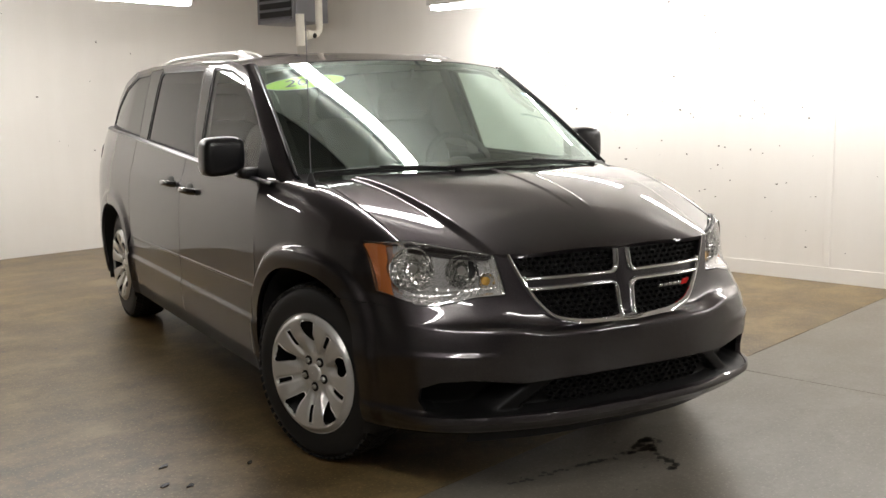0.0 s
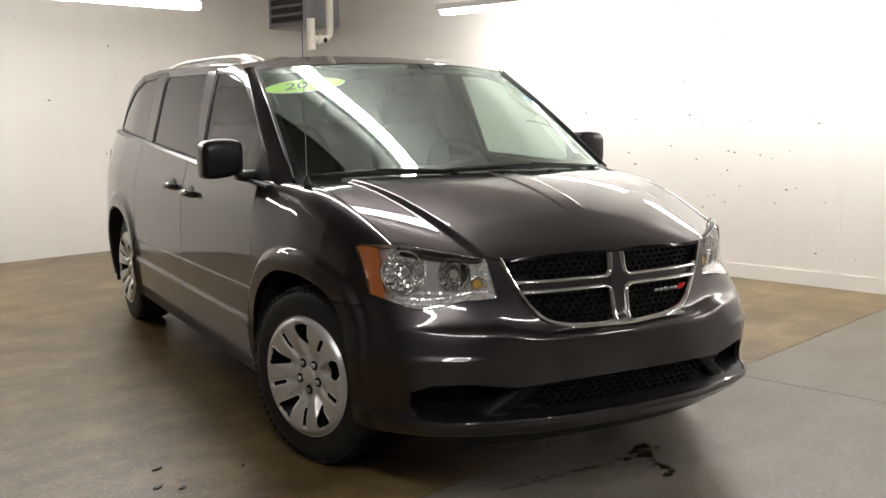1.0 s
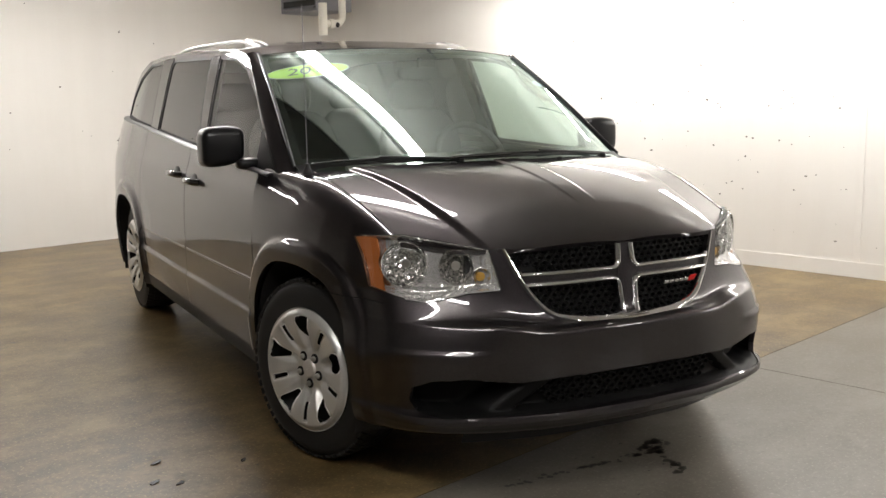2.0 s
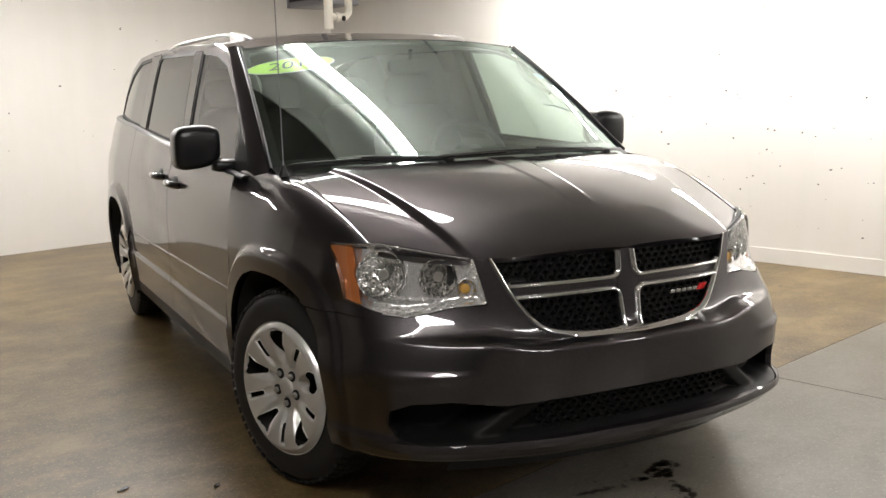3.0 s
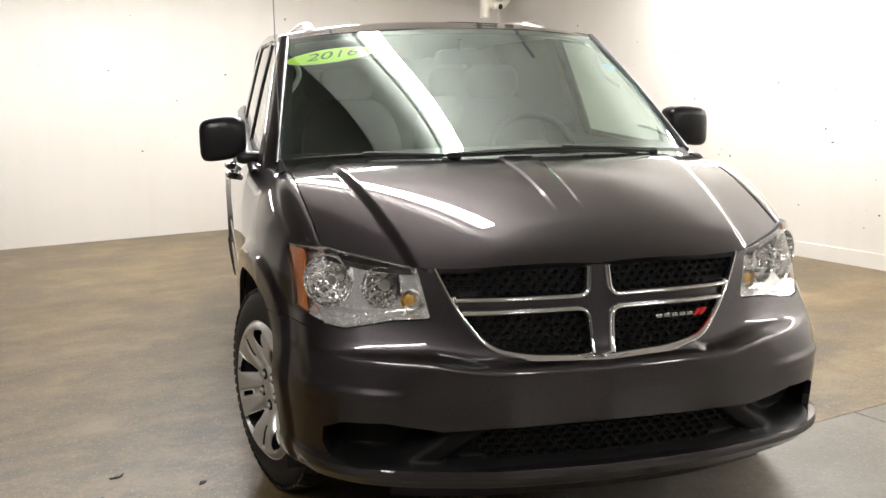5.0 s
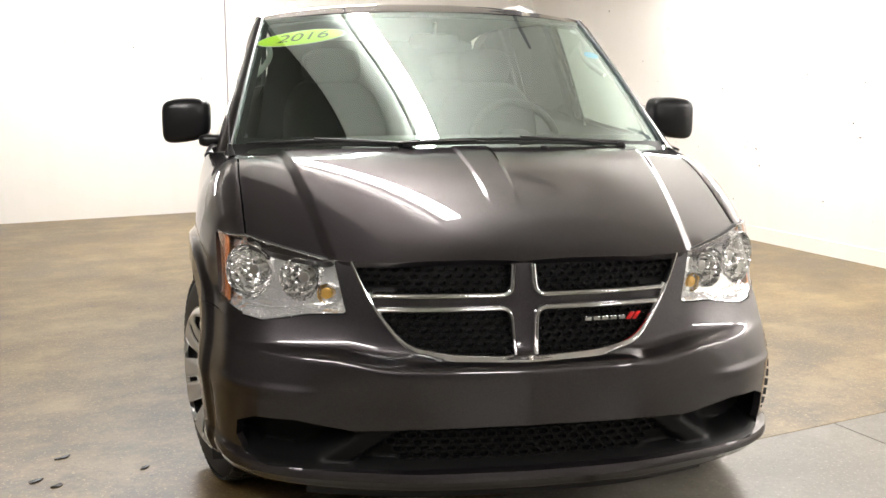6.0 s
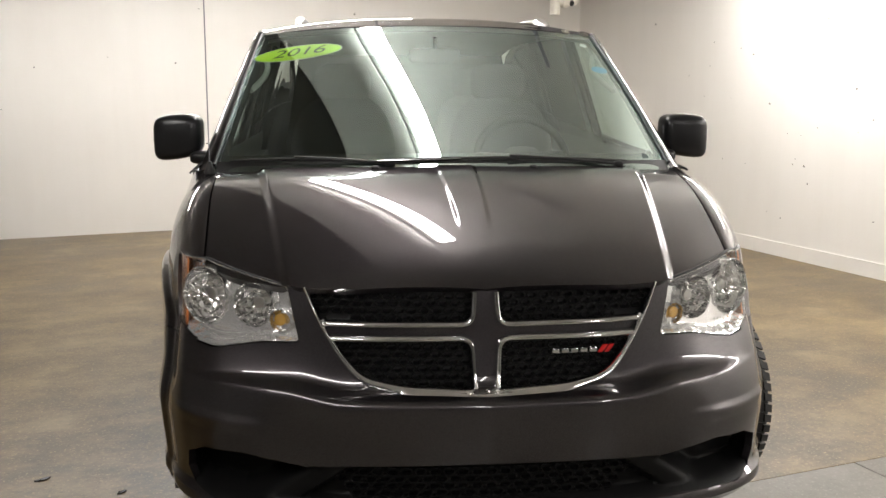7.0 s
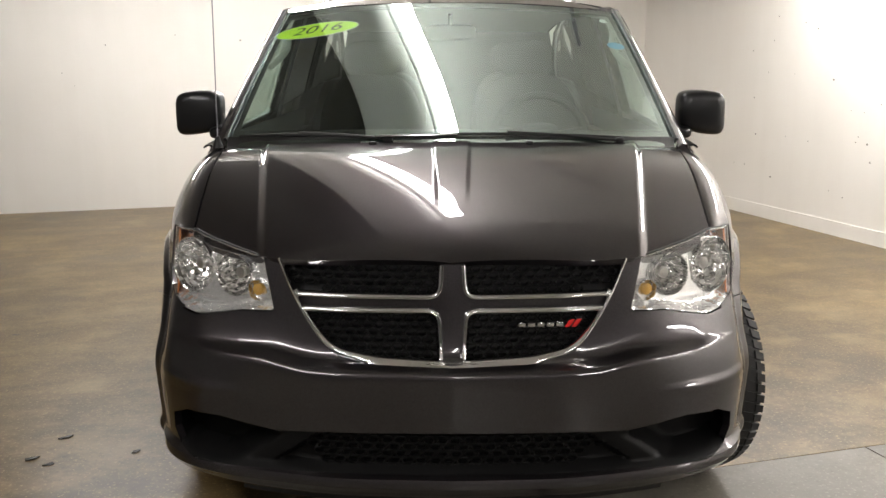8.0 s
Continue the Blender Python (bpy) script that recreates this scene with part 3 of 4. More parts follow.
INK = material("ink", (0.01, 0.015, 0.01), 0.5)
BLUE = material("blue_vinyl", (0.05, 0.35, 0.62), 0.4)
WHITE = material("white_vinyl", (0.8, 0.8, 0.8), 0.4)
RED = material("red_enamel", (0.55, 0.02, 0.02), 0.25)


def glass_x(y, z):
    b = spline(BELT, y)
    base = skin(run_at(y), b)[0]
    return base - 0.035 - 0.25 * (z - b) - 0.08 * (z - b) ** 2


def upper(y, z):
    return glass_x(y, z), y, z


def inner(y, z):
    return glass_x(y, z) - 0.008, y, z


UPPER = [(0.34, 1.03), (1.05, 1.50), (1.14, 1.532), (1.30, 1.552), (2.0, 1.578), (2.8, 1.580), (3.2, 1.562), (3.5, 1.50), (3.75, 1.37), (3.87, 1.22), (3.89, 1.10), (3.89, 1.0), (0.34, 1.0)]
FRONT_W = [(0.62, 1.055), (0.63, 1.205), (0.80, 1.33), (1.046, 1.458), (1.25, 1.508), (1.535, 1.530), (1.44, 1.08)]
SLIDE_W = [(1.535, 1.088), (1.63, 1.25), (1.70, 1.533), (2.50, 1.545), (2.545, 1.515), (2.52, 1.145)]
REAR_W = [(2.74, 1.158), (2.80, 1.545), (3.12, 1.535), (3.42, 1.46), (3.64, 1.33), (3.72, 1.215)]
SAIL = [(0.36, 1.03), (0.615, 1.20), (0.605, 1.05)]
B_POST = [(1.452, 1.08), (1.547, 1.53), (1.688, 1.533), (1.618, 1.25), (1.523, 1.088)]
C_POST = [(2.535, 1.145), (2.56, 1.52), (2.51, 1.556), (2.79, 1.552), (2.728, 1.158)]
GRID_Y, GRID_Z = steps(0.30, 3.93, 240), steps(1.0, 1.60, 60)


def upper_keep(y, z):
    return min(-sd_poly(UPPER, y, z), z - spline(BELT, y) - 0.002, *(sd_poly(w, y, z) - 0.004 for w in (FRONT_W, SLIDE_W, REAR_W, SAIL, B_POST, C_POST)))


sheet("upper_side", upper, GRID_Y, GRID_Z, upper_keep, PAINT, thick=0.012)
for wname, poly, mat, words in (("front_side_window", FRONT_W, CLEAR, "clear front door glass"), ("sliding_door_window", SLIDE_W, PRIVACY, "dark tinted glass"), ("rear_side_window", REAR_W, PRIVACY, "dark tinted glass")):
    ys, zs = [p[0] for p in poly], [p[1] for p in poly]
    sheet(wname, inner, steps(min(ys) - 0.02, max(ys) + 0.02, 50), steps(min(zs) - 0.02, max(zs) + 0.02, 24), lambda y, z, q=poly: 0.002 - sd_poly(q, y, z), mat, words, thick=0.004)
    sheet("weatherstrip", lambda y, z: (glass_x(y, z) - 0.003, y, z), steps(min(ys) - 0.02, max(ys) + 0.02, 110), steps(min(zs) - 0.02, max(zs) + 0.02, 60), lambda y, z, q=poly: min(0.003 - sd_poly(q, y, z), sd_poly(q, y, z) + 0.012), BLACK, thick=0.004)
for wname, poly, mat in (("mirror_sail", SAIL, BLACK), ("door_post_trim", B_POST, GLOSS), ("rear_post_trim", C_POST, GLOSS)):
    ys, zs = [p[0] for p in poly], [p[1] for p in poly]
    sheet(wname, upper, steps(min(ys) - 0.02, max(ys) + 0.02, 40), steps(min(zs) - 0.02, max(zs) + 0.02, 30), lambda y, z, q=poly: 0.001 - sd_poly(q, y, z), mat, thick=0.01)

# belt shelf between the doors and the glass
both("belt_moulding", trimmed(right(lambda y, k: (skin(run_at(y), spline(BELT, y))[0] + 0.002 - (0.040) * k, y, spline(BELT, y) + 0.003 + 0.010 * math.sin(math.pi * k) ** 0.5)), steps(0.36, 3.88, 90), steps(0.0, 1.0, 6), None, 0.006, flip=True), SATIN)


def ws(u, v):
    """The windshield: u across, v up."""
    bx, tx = 0.774 * u, 0.668 * u
    by, bz = 0.02 + 0.205 * u * u + 0.09 * u ** 4, 1.088 - 0.026 * u * u
    ty, tz = 0.85 + 0.185 * u * u, 1.545 - 0.028 * u * u
    swell = 0.013 * math.sin(math.pi * min(1.0, max(0.0, v)))
    return Vector((bx + (tx - bx) * v, by + (ty - by) * v - swell * 0.5, bz + (tz - bz) * v + swell * 0.9))


part("windshield", trimmed(ws, steps(-1, 1, 60), steps(-0.06, 1.0, 40), None), SCREEN, van, "clear laminated windshield", angle=80)
FRIT_X, FRIT_Y = steps(-1, 1, 140), steps(-0.06, 1.0, 70)


def frit(u, v):
    p = ws(u, v)
    return p + Vector((0, 0.005, -0.008))


part("windshield_border", trimmed(frit, FRIT_X, FRIT_Y, lambda u, v: max(0.06 - v, v - 0.965, abs(u) - 0.955 + 0.0 * v)), GLOSS, van, "black printed glass border")

ROOF_E = [(0.80, 1.478), (1.02, 1.51), (1.3, 1.545), (2.0, 1.570), (2.8, 1.575), (3.2, 1.557), (3.5, 1.515), (3.85, 1.42)]
ROOF_W = [(0.80, 0.668), (1.02, 0.682), (1.5, 0.705), (2.5, 0.70), (3.2, 0.68), (3.85, 0.62)]
ROOF_H = [(0.80, 0.062), (1.5, 0.056), (3.0, 0.05), (3.75, 0.04)]


def roof(u, y):
    x = spline(ROOF_W, y) * u
    z = spline(ROOF_E, y) + spline(ROOF_H, y) * (1 - abs(u) ** 2.4)
    for rib in (0.22, 0.44):
        z += 0.004 * math.exp(-((abs(u) - rib) / 0.03) ** 2) * ease(1.4, 1.7, y)
    return Vector((x, y, z))


def roof_keep(u, y):
    x = spline(ROOF_W, y) * u
    return y - (0.856 + 0.185 * (x / 0.668) ** 2)


part("roof", trimmed(roof, steps(-1, 1, 90), steps(0.80, 3.84, 120), roof_keep, 0.02, flip=False), PAINT, van)


def pillar(k, v):
    a = ws(-1, v)
    y = 0.34 + 0.745 * v
    z = 1.035 + 0.475 * v
    b = Vector((-glass_x(y, z) - 0.001, y, z))
    out = Vector((-0.6, -0.35, 0.7)) * (0.006 * math.sin(math.pi * k) ** 0.8)
    return a + (b - a) * k + out


both("windshield_pillar", trimmed(pillar, steps(0, 1, 10), steps(-0.05, 1.03, 40), None, 0.01, flip=True), PAINT)
both("windshield_moulding", tube_bm([ws(-1.0, v) + Vector((-0.004, -0.004, 0.003)) for v in steps(0.0, 1.0, 24)], 0.0055, 8), PAINT)
both("windshield_trim", tube_bm([ws(-1, v) + Vector((-0.002, -0.004, 0.005)) for v in steps(-0.02, 1.0, 24)], 0.007, 8), SATIN)


def tail(u, v):
    z = 0.30 + 1.16 * v
    half = 0.80 - 0.18 * ease(0.6, 1.0, v)
    return Vector((half * u, 4.11 - 0.12 * u * u - 0.24 * max(0.0, v - 0.62) / 0.38, z))


part("tailgate", trimmed(tail, steps(-1, 1, 20), steps(0, 1.0, 20), None, 0.02, flip=True), PAINT, van)


# roof rails
def rail():
    pts = []
    for i in range(31):
        k = i / 30
        y = 1.50 + 1.75 * k
        lift = 0.020 * min(1.0, min(k, 1 - k) * 9)
        p = roof(-0.77, y)
        pts.append((p.x, y, p.z + 0.006 + lift))
    return tube_bm(pts, lambda k: 0.011, 10)


def rail_foot(y, way):
    bm = bmesh.new()
    for i, (d, w, h) in enumerate(((-0.20, 0.012, 0.004), (-0.12, 0.022, 0.018), (-0.03, 0.026, 0.028), (0.06, 0.022, 0.036), (0.12, 0.014, 0.036))):
        p = roof(-0.77, y + d * way)
        for sx, sz in ((-w, -0.01), (w, -0.01), (w * 0.7, h), (-w * 0.7, h)):
            bm.verts.new((p.x + sx, y + d * way, p.z + sz))
    bm.verts.ensure_lookup_table()
    for i in range(4):
        for k in range(4):
            a, b = 4 * i + k, 4 * i + (k + 1) % 4
            bm.faces.new((bm.verts[a], bm.verts[b], bm.verts[b + 4], bm.verts[a + 4]))
    bm.faces.new([bm.verts[k] for k in (3, 2, 1, 0)])
    bm.faces.new([bm.verts[k] for k in (16, 17, 18, 19)])
    bmesh.ops.recalc_face_normals(bm, faces=bm.faces)
    bmesh.ops.bevel(bm, geom=bm.edges, offset=0.004, segments=2, affect="EDGES", profile=0.5)
    return bm


RAIL = material("rail_metal", (0.42, 0.41, 0.40), 0.30, 0.85)
both("roof_rail", rail(), RAIL, "grey metal roof rail")
both("rail_foot", rail_foot(1.50, 1), RAIL)
both("rail_foot", rail_foot(3.25, -1), RAIL)

# ------------------------------------------------------------------ van: wheels
def tyre_bm():
    prof = []
    for k in range(25):
        a = math.pi * (k / 24 - 0.5)
        w = 0.106 * math.copysign(abs(math.sin(a)) ** 0.55, math.sin(a))
        r = 0.232 + 0.107 * abs(math.cos(a)) ** 0.42
        prof.append((r, w))
    prof = [(0.222, -0.085)] + prof + [(0.222, 0.085)]
    bm = turned(prof, 72)
    return bm


def tread_bm():
    """Raised tread blocks in five rows."""
    bm = bmesh.new()
    for row, (w0, w1) in enumerate(((-0.096, -0.064), (-0.058, -0.022), (-0.017, 0.017), (0.022, 0.058), (0.064, 0.096))):
        n = 64
        for i in range(n):
            a0 = 2 * math.pi * (i + 0.5 * (row % 2)) / n
            a1 = a0 + 2 * math.pi / n * 0.72
            slant = 0.03 * (-1 if row < 2 else 1 if row > 2 else 0.3)
            quad = []
            for w, da in ((w0, 0), (w1, slant)):
                edge = abs(w) > 0.09
                for a in (a0, a1):
                    for r in ((0.322, 0.332) if edge else (0.334, 0.341)):
                        quad.append(bm.verts.new((w, r * math.cos(a + da), r * math.sin(a + da))))
            for f in ((1, 3, 7, 5), (0, 1, 5, 4), (2, 6, 7, 3), (0, 2, 3, 1), (4, 5, 7, 6)):
                bm.faces.new([quad[k] for k in f])
    bmesh.ops.recalc_face_normals(bm, faces=bm.faces)
    return bm


def cap_keep(a, r):
    """Openings of the wheel cover: five wide windows and five slots."""
    d = 1.0
    for k in range(5):
        b = a - math.pi / 2 - k * 2 * math.pi / 5
        x, y = r * math.sin(b), r * math.cos(b)
        d = min(d, sd_poly([(-0.009, 0.124), (0.009, 0.124), (0.033, 0.180), (0.032, 0.193), (0.018, 0.200), (-0.018, 0.200), (-0.032, 0.193), (-0.033, 0.180)], x, y) - 0.005)
        b += math.pi / 5
        x, y = r * math.sin(b), r * math.cos(b)
        d = min(d, sd_poly([(-0.0070, 0.128), (0.0070, 0.128), (0.0085, 0.188), (-0.0085, 0.188)], x, y) - 0.004)
    return d


CAP = [(0.0, 0.104), (0.030, 0.102), (0.036, 0.094), (0.072, 0.094), (0.10, 0.106), (0.16, 0.124), (0.203, 0.127), (0.217, 0.120), (0.226, 0.108)]


def cap_face(a, r):
    x = spline(CAP, r)
    for k in range(5):
        b = (a - math.pi / 2 - k * 2 * math.pi / 5 + math.pi) % (2 * math.pi) - math.pi
        x -= 0.030 * math.exp(-((r * b) / (0.012 + 0.13 * max(0.0, r - 0.06))) ** 4) * ease(0.06, 0.12, r) * (1 - ease(0.20, 0.21, r))
        b = (b + math.pi / 5 + math.pi) % (2 * math.pi) - math.pi
        x -= 0.012 * math.exp(-((r * b) / 0.013) ** 4) * ease(0.07, 0.10, r) * (1 - ease(0.19, 0.2, r))
    return Vector((x, r * math.cos(a), r * math.sin(a)))


def wheel(m):
    """A steel wheel with a silver five-spoke cover; its outer face looks along local x."""
    w = empty("wheel")
    w.parent = van
    w.matrix_basis = m
    tyre = part("tyre", tyre_bm(), RUBBER, w, "black rubber tyre", angle=60)
    part("tread", tread_bm(), RUBBER, tyre, smooth=False)
    bm = trimmed(cap_face, steps(0, 2 * math.pi, 240), [0.001] + steps(0.008, 0.226, 64), cap_keep, 0.005)
    cover = part("wheel_cover", bm, SILVER, w, "silver plastic wheel cover", angle=40)
    part("steel_rim", turned([(0.226, 0.104), (0.231, 0.096), (0.218, 0.075), (0.205, 0.045), (0.12, 0.04), (0.05, 0.045), (0.0, 0.045)], 48), BLACK, w)
    for k in range(5):
        a = -math.pi / 2 + k * 2 * math.pi / 5
        bm = turned([(0.0, 0.111), (0.005, 0.110), (0.0088, 0.107), (0.0100, 0.102), (0.0100, 0.088)], 6)
        for v in bm.verts:
            v.co += Vector((0, 0.054 * math.cos(a), 0.054 * math.sin(a)))
        part("lug_nut", bm, LUG, cover, smooth=False)
        bm = turned([(0.0185, 0.0900), (0.0185, 0.0965), (0.0165, 0.0975), (0.0, 0.0975)], 20)
        for v in bm.verts:
            v.co += Vector((0.0, 0.054 * math.cos(a), 0.054 * math.sin(a)))
        part("lug_well", bm, BLACK, cover)
    return w


STEER, TRACK = 19.0, 0.763
first = wheel(pose(-TRACK, HUB_Y, HUB_Z, 0, 0, 180 + STEER))
copy_thing(first, pose(TRACK, HUB_Y, HUB_Z, 0, 0, STEER - 3.0))
copy_thing(first, pose(-TRACK - 0.012, REAR_Y, HUB_Z, 25, 0, 180))
copy_thing(first, pose(TRACK + 0.012, REAR_Y, HUB_Z, 40, 0, 0))
for hy in (HUB_Y, REAR_Y):
    def house(k, a, hy=hy):
        y, z = hy + 0.41 * math.cos(a), HUB_Z + 0.41 * math.sin(a)
        outer = skin(run_at(y), max(z, 0.30))[0] - 0.018
        return Vector((-outer + (outer - 0.52) * k, y, z))
    both("wheel_house", trimmed(house, steps(0, 1, 6), steps(-0.35, math.pi + 0.35, 40), None), BLACK)
part("underbody", box_bm(-0.72, -0.55, 0.25, 0.72, 3.85, 0.34, 0.02), BLACK, van)
part("wheel_house_wall", box_bm(-0.56, -0.45, 0.3, -0.52, 0.45, 0.85), BLACK, van)
part("wheel_house_wall", box_bm(0.52, -0.45, 0.3, 0.56, 0.45, 0.85), BLACK, van)
part("rear_floor", box_bm(-0.6, 2.6, 0.3, 0.6, 3.6, 0.85), BLACK, van)
part("inner_sill", box_bm(-0.84, 0.42, 0.26, -0.80, 2.65, 0.95), BLACK, van)
part("inner_sill", box_bm(0.80, 0.42, 0.26, 0.84, 2.65, 0.95), BLACK, van)
part("firewall", box_bm(-0.70, 0.38, 0.3, 0.70, 0.42, 1.02), BLACK, van)
part("radiator", box_bm(-0.52, -0.60, 0.30, 0.52, -0.58, 0.84), BLACK, van)


# ------------------------------------------------------------------ van: headlamps
def lamp_x(s, z, back):
    """A place behind the front skin by so much."""
    x, y = skin(s, z)
    x1, y1 = skin(s + 0.01, z)
    nx, ny = (y1 - y), -(x1 - x)
    n = math.hypot(nx, ny) or 1.0
    return x - nx / n * back, y - ny / n * back, z


def poly_at(poly, s, z):
    x, y = skin(s, z)
    return sd_poly(poly, x, z)


BOWLS = ((-0.692, -0.500, 0.787, 0.073, -36), (-0.560, -0.603, 0.783, 0.055, -28))          # x, y, z, radius, turn
LAMP_S, LAMP_V = steps(0.40, 1.30, 110), steps(0.665, 0.895, 48)
LAMP_CHROME, _t, _b, _co = textured("lamp_chrome", 0.03, 0.96)
_b.inputs["Base Color"].default_value = (0.88, 0.88, 0.87, 1)
_cells = _t.nodes.new("ShaderNodeTexVoronoi")
_cells.inputs["Scale"].default_value = 48.0
_t.links.new(_co, _cells.inputs["Vector"])
bump(_t, _b, _cells.outputs["Distance"], 0.65, 0.01)
LAMP_SILVER, _t, _b, _co = textured("lamp_silver", 0.13, 0.76)
_b.inputs["Base Color"].default_value = (0.92, 0.92, 0.91, 1)
bump(_t, _b, noise_at(_t, _co, 1.0, 1.0, 0.5, (46, 46, 14)), 0.32, 0.02)
AMBER_GLASS = material("amber_glass", (0.72, 0.42, 0.09), 0.12, 0.5)
BULB = material("bulb_glass", (0.85, 0.83, 0.78), 0.08, 0.6)


def off_axis(p, b):
    """How far a place lies beside the axis of a lamp bowl."""
    a = radians(-90 + b[4])
    d = Vector((-p[0], p[1], p[2])) - Vector(b[:3])
    n = Vector((math.cos(a), math.sin(a), 0))
    return (d - n * d.dot(n)).length


def bucket(s, z):
    inside = -poly_at(HEADLIGHT, s, z)
    return lamp_x(s, z, 0.003 + 0.030 * ease(0.0, 0.016, inside) + 0.003 * math.sin(z * 190) * ease(0.735, 0.70, z) * ease(0.01, 0.03, inside))


HEADLAMP = sheet("headlamp", bucket, LAMP_S, LAMP_V,
      lambda s, z: min(-poly_at(HEADLIGHT, s, z) + 0.001, min(off_axis(bucket(s, z), b) - b[3] * 1.02 for b in BOWLS)), LAMP_SILVER, "chromed headlamp with two round bowls", thick=0.0)
sheet("lens", lambda s, z: lamp_x(s, z, 0.001), LAMP_S, LAMP_V, lambda s, z: -poly_at(HEADLIGHT, s, z) + 0.001, LENS, "clear plastic lens", thick=0.0, under=HEADLAMP)
sheet("seal", lambda s, z: lamp_x(s, z, 0.012), LAMP_S, LAMP_V, lambda s, z: min(0.003 - poly_at(HEADLIGHT, s, z), poly_at(HEADLIGHT, s, z) + 0.004), BLACK, thick=0.01, under=HEADLAMP)
sheet("side_marker", lambda s, z: lamp_x(s, z, 0.008), LAMP_S, LAMP_V, lambda s, z: min(-poly_at(HEADLIGHT, s, z) - 0.003, skin(s, z)[0] - 0.762, math.hypot(skin(s, z)[0] - 0.70, z - 0.787) - 0.067, 0.868 - z), AMBER, "amber side marker", thick=0.004, under=HEADLAMP)


def bowl(x, y, z, r, depth, turn):
    """A lamp bowl with a bright rim, cut into facets, that opens to the front."""
    prof = [(0.004, -depth)] + [(r * k / 8, -depth * (1 - (k / 8) ** 2)) for k in range(1, 9)] + [(r * 1.0, 0.014), (r * 1.03, 0.017), (r * 1.06, 0.012), (r * 1.06, -0.03)]
    bm = turned(prof, 34)
    rnd = random.Random(int(r * 10000))
    for v in bm.verts:
        if v.co.x < -0.002:
            v.co.x += rnd.uniform(-0.0022, 0.0022)
    m = pose(x, y, z) @ pose(0, 0, 0, 0, 0, -90 + turn)
    for v in bm.verts:
        v.co = m @ v.co
    return bm


def bulb(x, y, z, r, length, turn):
    bm = turned([(0.0, length), (r * 0.7, length * 0.96), (r, length * 0.85), (r, 0.0)], 14)
    m = pose(x, y, z) @ pose(0, 0, 0, 0, 0, -90 + turn)
    for v in bm.verts:
        v.co = m @ v.co
    return bm


for bx, by, bz, br, turn in BOWLS:
    back = Vector((-math.cos(radians(turn - 90)), -math.sin(radians(turn - 90)), 0))
    for ob in both("lamp_bowl", bowl(bx, by, bz, br, 0.07, turn), LAMP_CHROME, "", HEADLAMP):
        ob.data.shade_flat()
    p = Vector((bx, by, bz)) + back * 0.06
    both("lamp_bulb", bulb(p.x, p.y, p.z, 0.012, 0.04, turn), BULB, "", HEADLAMP)
    p = Vector((bx, by, bz)) + back * 0.018
    both("lamp_shield", bulb(p.x, p.y, p.z, 0.015, 0.008, turn), LUG, "", HEADLAMP)
both("turn_reflector", bowl(-0.492, -0.648, 0.752, 0.026, 0.012, -20), LAMP_CHROME, "", HEADLAMP)
both("turn_bulb", bulb(-0.492, -0.636, 0.752, 0.015, 0.022, -20), AMBER_GLASS, "amber turn signal bulb", HEADLAMP)

# ------------------------------------------------------------------ van: grille and lower insert
def face_y(x, z):
    """The front skin's length at a half width and height."""
    lo, hi = 0.0, _run[7]
    for _ in range(22):
        mid = (lo + hi) / 2
        if skin(mid, z)[0] < abs(x):
            lo = mid
        else:
            hi = mid
    return skin(lo, z)[1]


def front(x, z, back=0.0):
    return Vector((x, face_y(x, z) + back, z))


def net(poly, back, px, pz, depth, inset=0.004, bar=0.0022):
    """A net of six-sided cells with depth, on the front skin inside a polygon."""
    bm = bmesh.new()
    row, z = 0, min(p[1] for p in poly)
    top = max(p[1] for p in poly)
    x0, x1 = min(p[0] for p in poly), max(p[0] for p in poly)
    while z < top:
        x = x0 + (px / 2 if row % 2 else 0)
        while x < x1:
            if sd_poly(poly, x, z) < inset:
                ring = [(-0.5, 0.0), (-0.30, 0.5), (0.30, 0.5), (0.5, 0.0), (0.30, -0.5), (-0.30, -0.5)]
                o, i, d = [], [], []
                y = face_y(x, z) + back
                for ax, az in ring:
                    o.append(bm.verts.new((x + ax * px * 1.06, y, z + az * pz * 1.10)))
                    k = 1 - 2 * bar / pz
                    i.append(bm.verts.new((x + ax * px * k, y - 0.001, z + az * pz * k)))
                    d.append(bm.verts.new((x + ax * px * k * 0.92, y + depth, z + az * pz * k * 0.92)))
                for k in range(6):
                    q = (k + 1) % 6
                    bm.faces.new((o[k], o[q], i[q], i[k]))
                    bm.faces.new((i[k], i[q], d[q], d[k]))
            x += px
        z += pz * 0.98
        row += 1
    bmesh.ops.recalc_face_normals(bm, faces=bm.faces)
    return bm


MESH = material("grille_plastic", (0.0045, 0.0044, 0.0044), 0.5, Specular_IOR_Level=0.16)
QUADS = [[(0.034, 0.770), (0.395, 0.775), (0.432, 0.838), (0.034, 0.838)], [(0.036, 0.712), (0.362, 0.712), (0.330, 0.660), (0.285, 0.628), (0.22, 0.618), (0.036, 0.614)]]
for quad in QUADS:
    both("grille_net", net([(-x, z) for x, z in quad], 0.016, 0.030, 0.0175, 0.016), MESH)
    both("grille_back", trimmed(lambda x, z: front(-x, z, 0.035), steps(0.0, 0.46, 30), steps(min(p[1] for p in quad) - 0.03, max(p[1] for p in quad) + 0.03, 12), lambda x, z, q=quad: 0.03 - sd_poly(q, x, z), flip=True), BLACK)


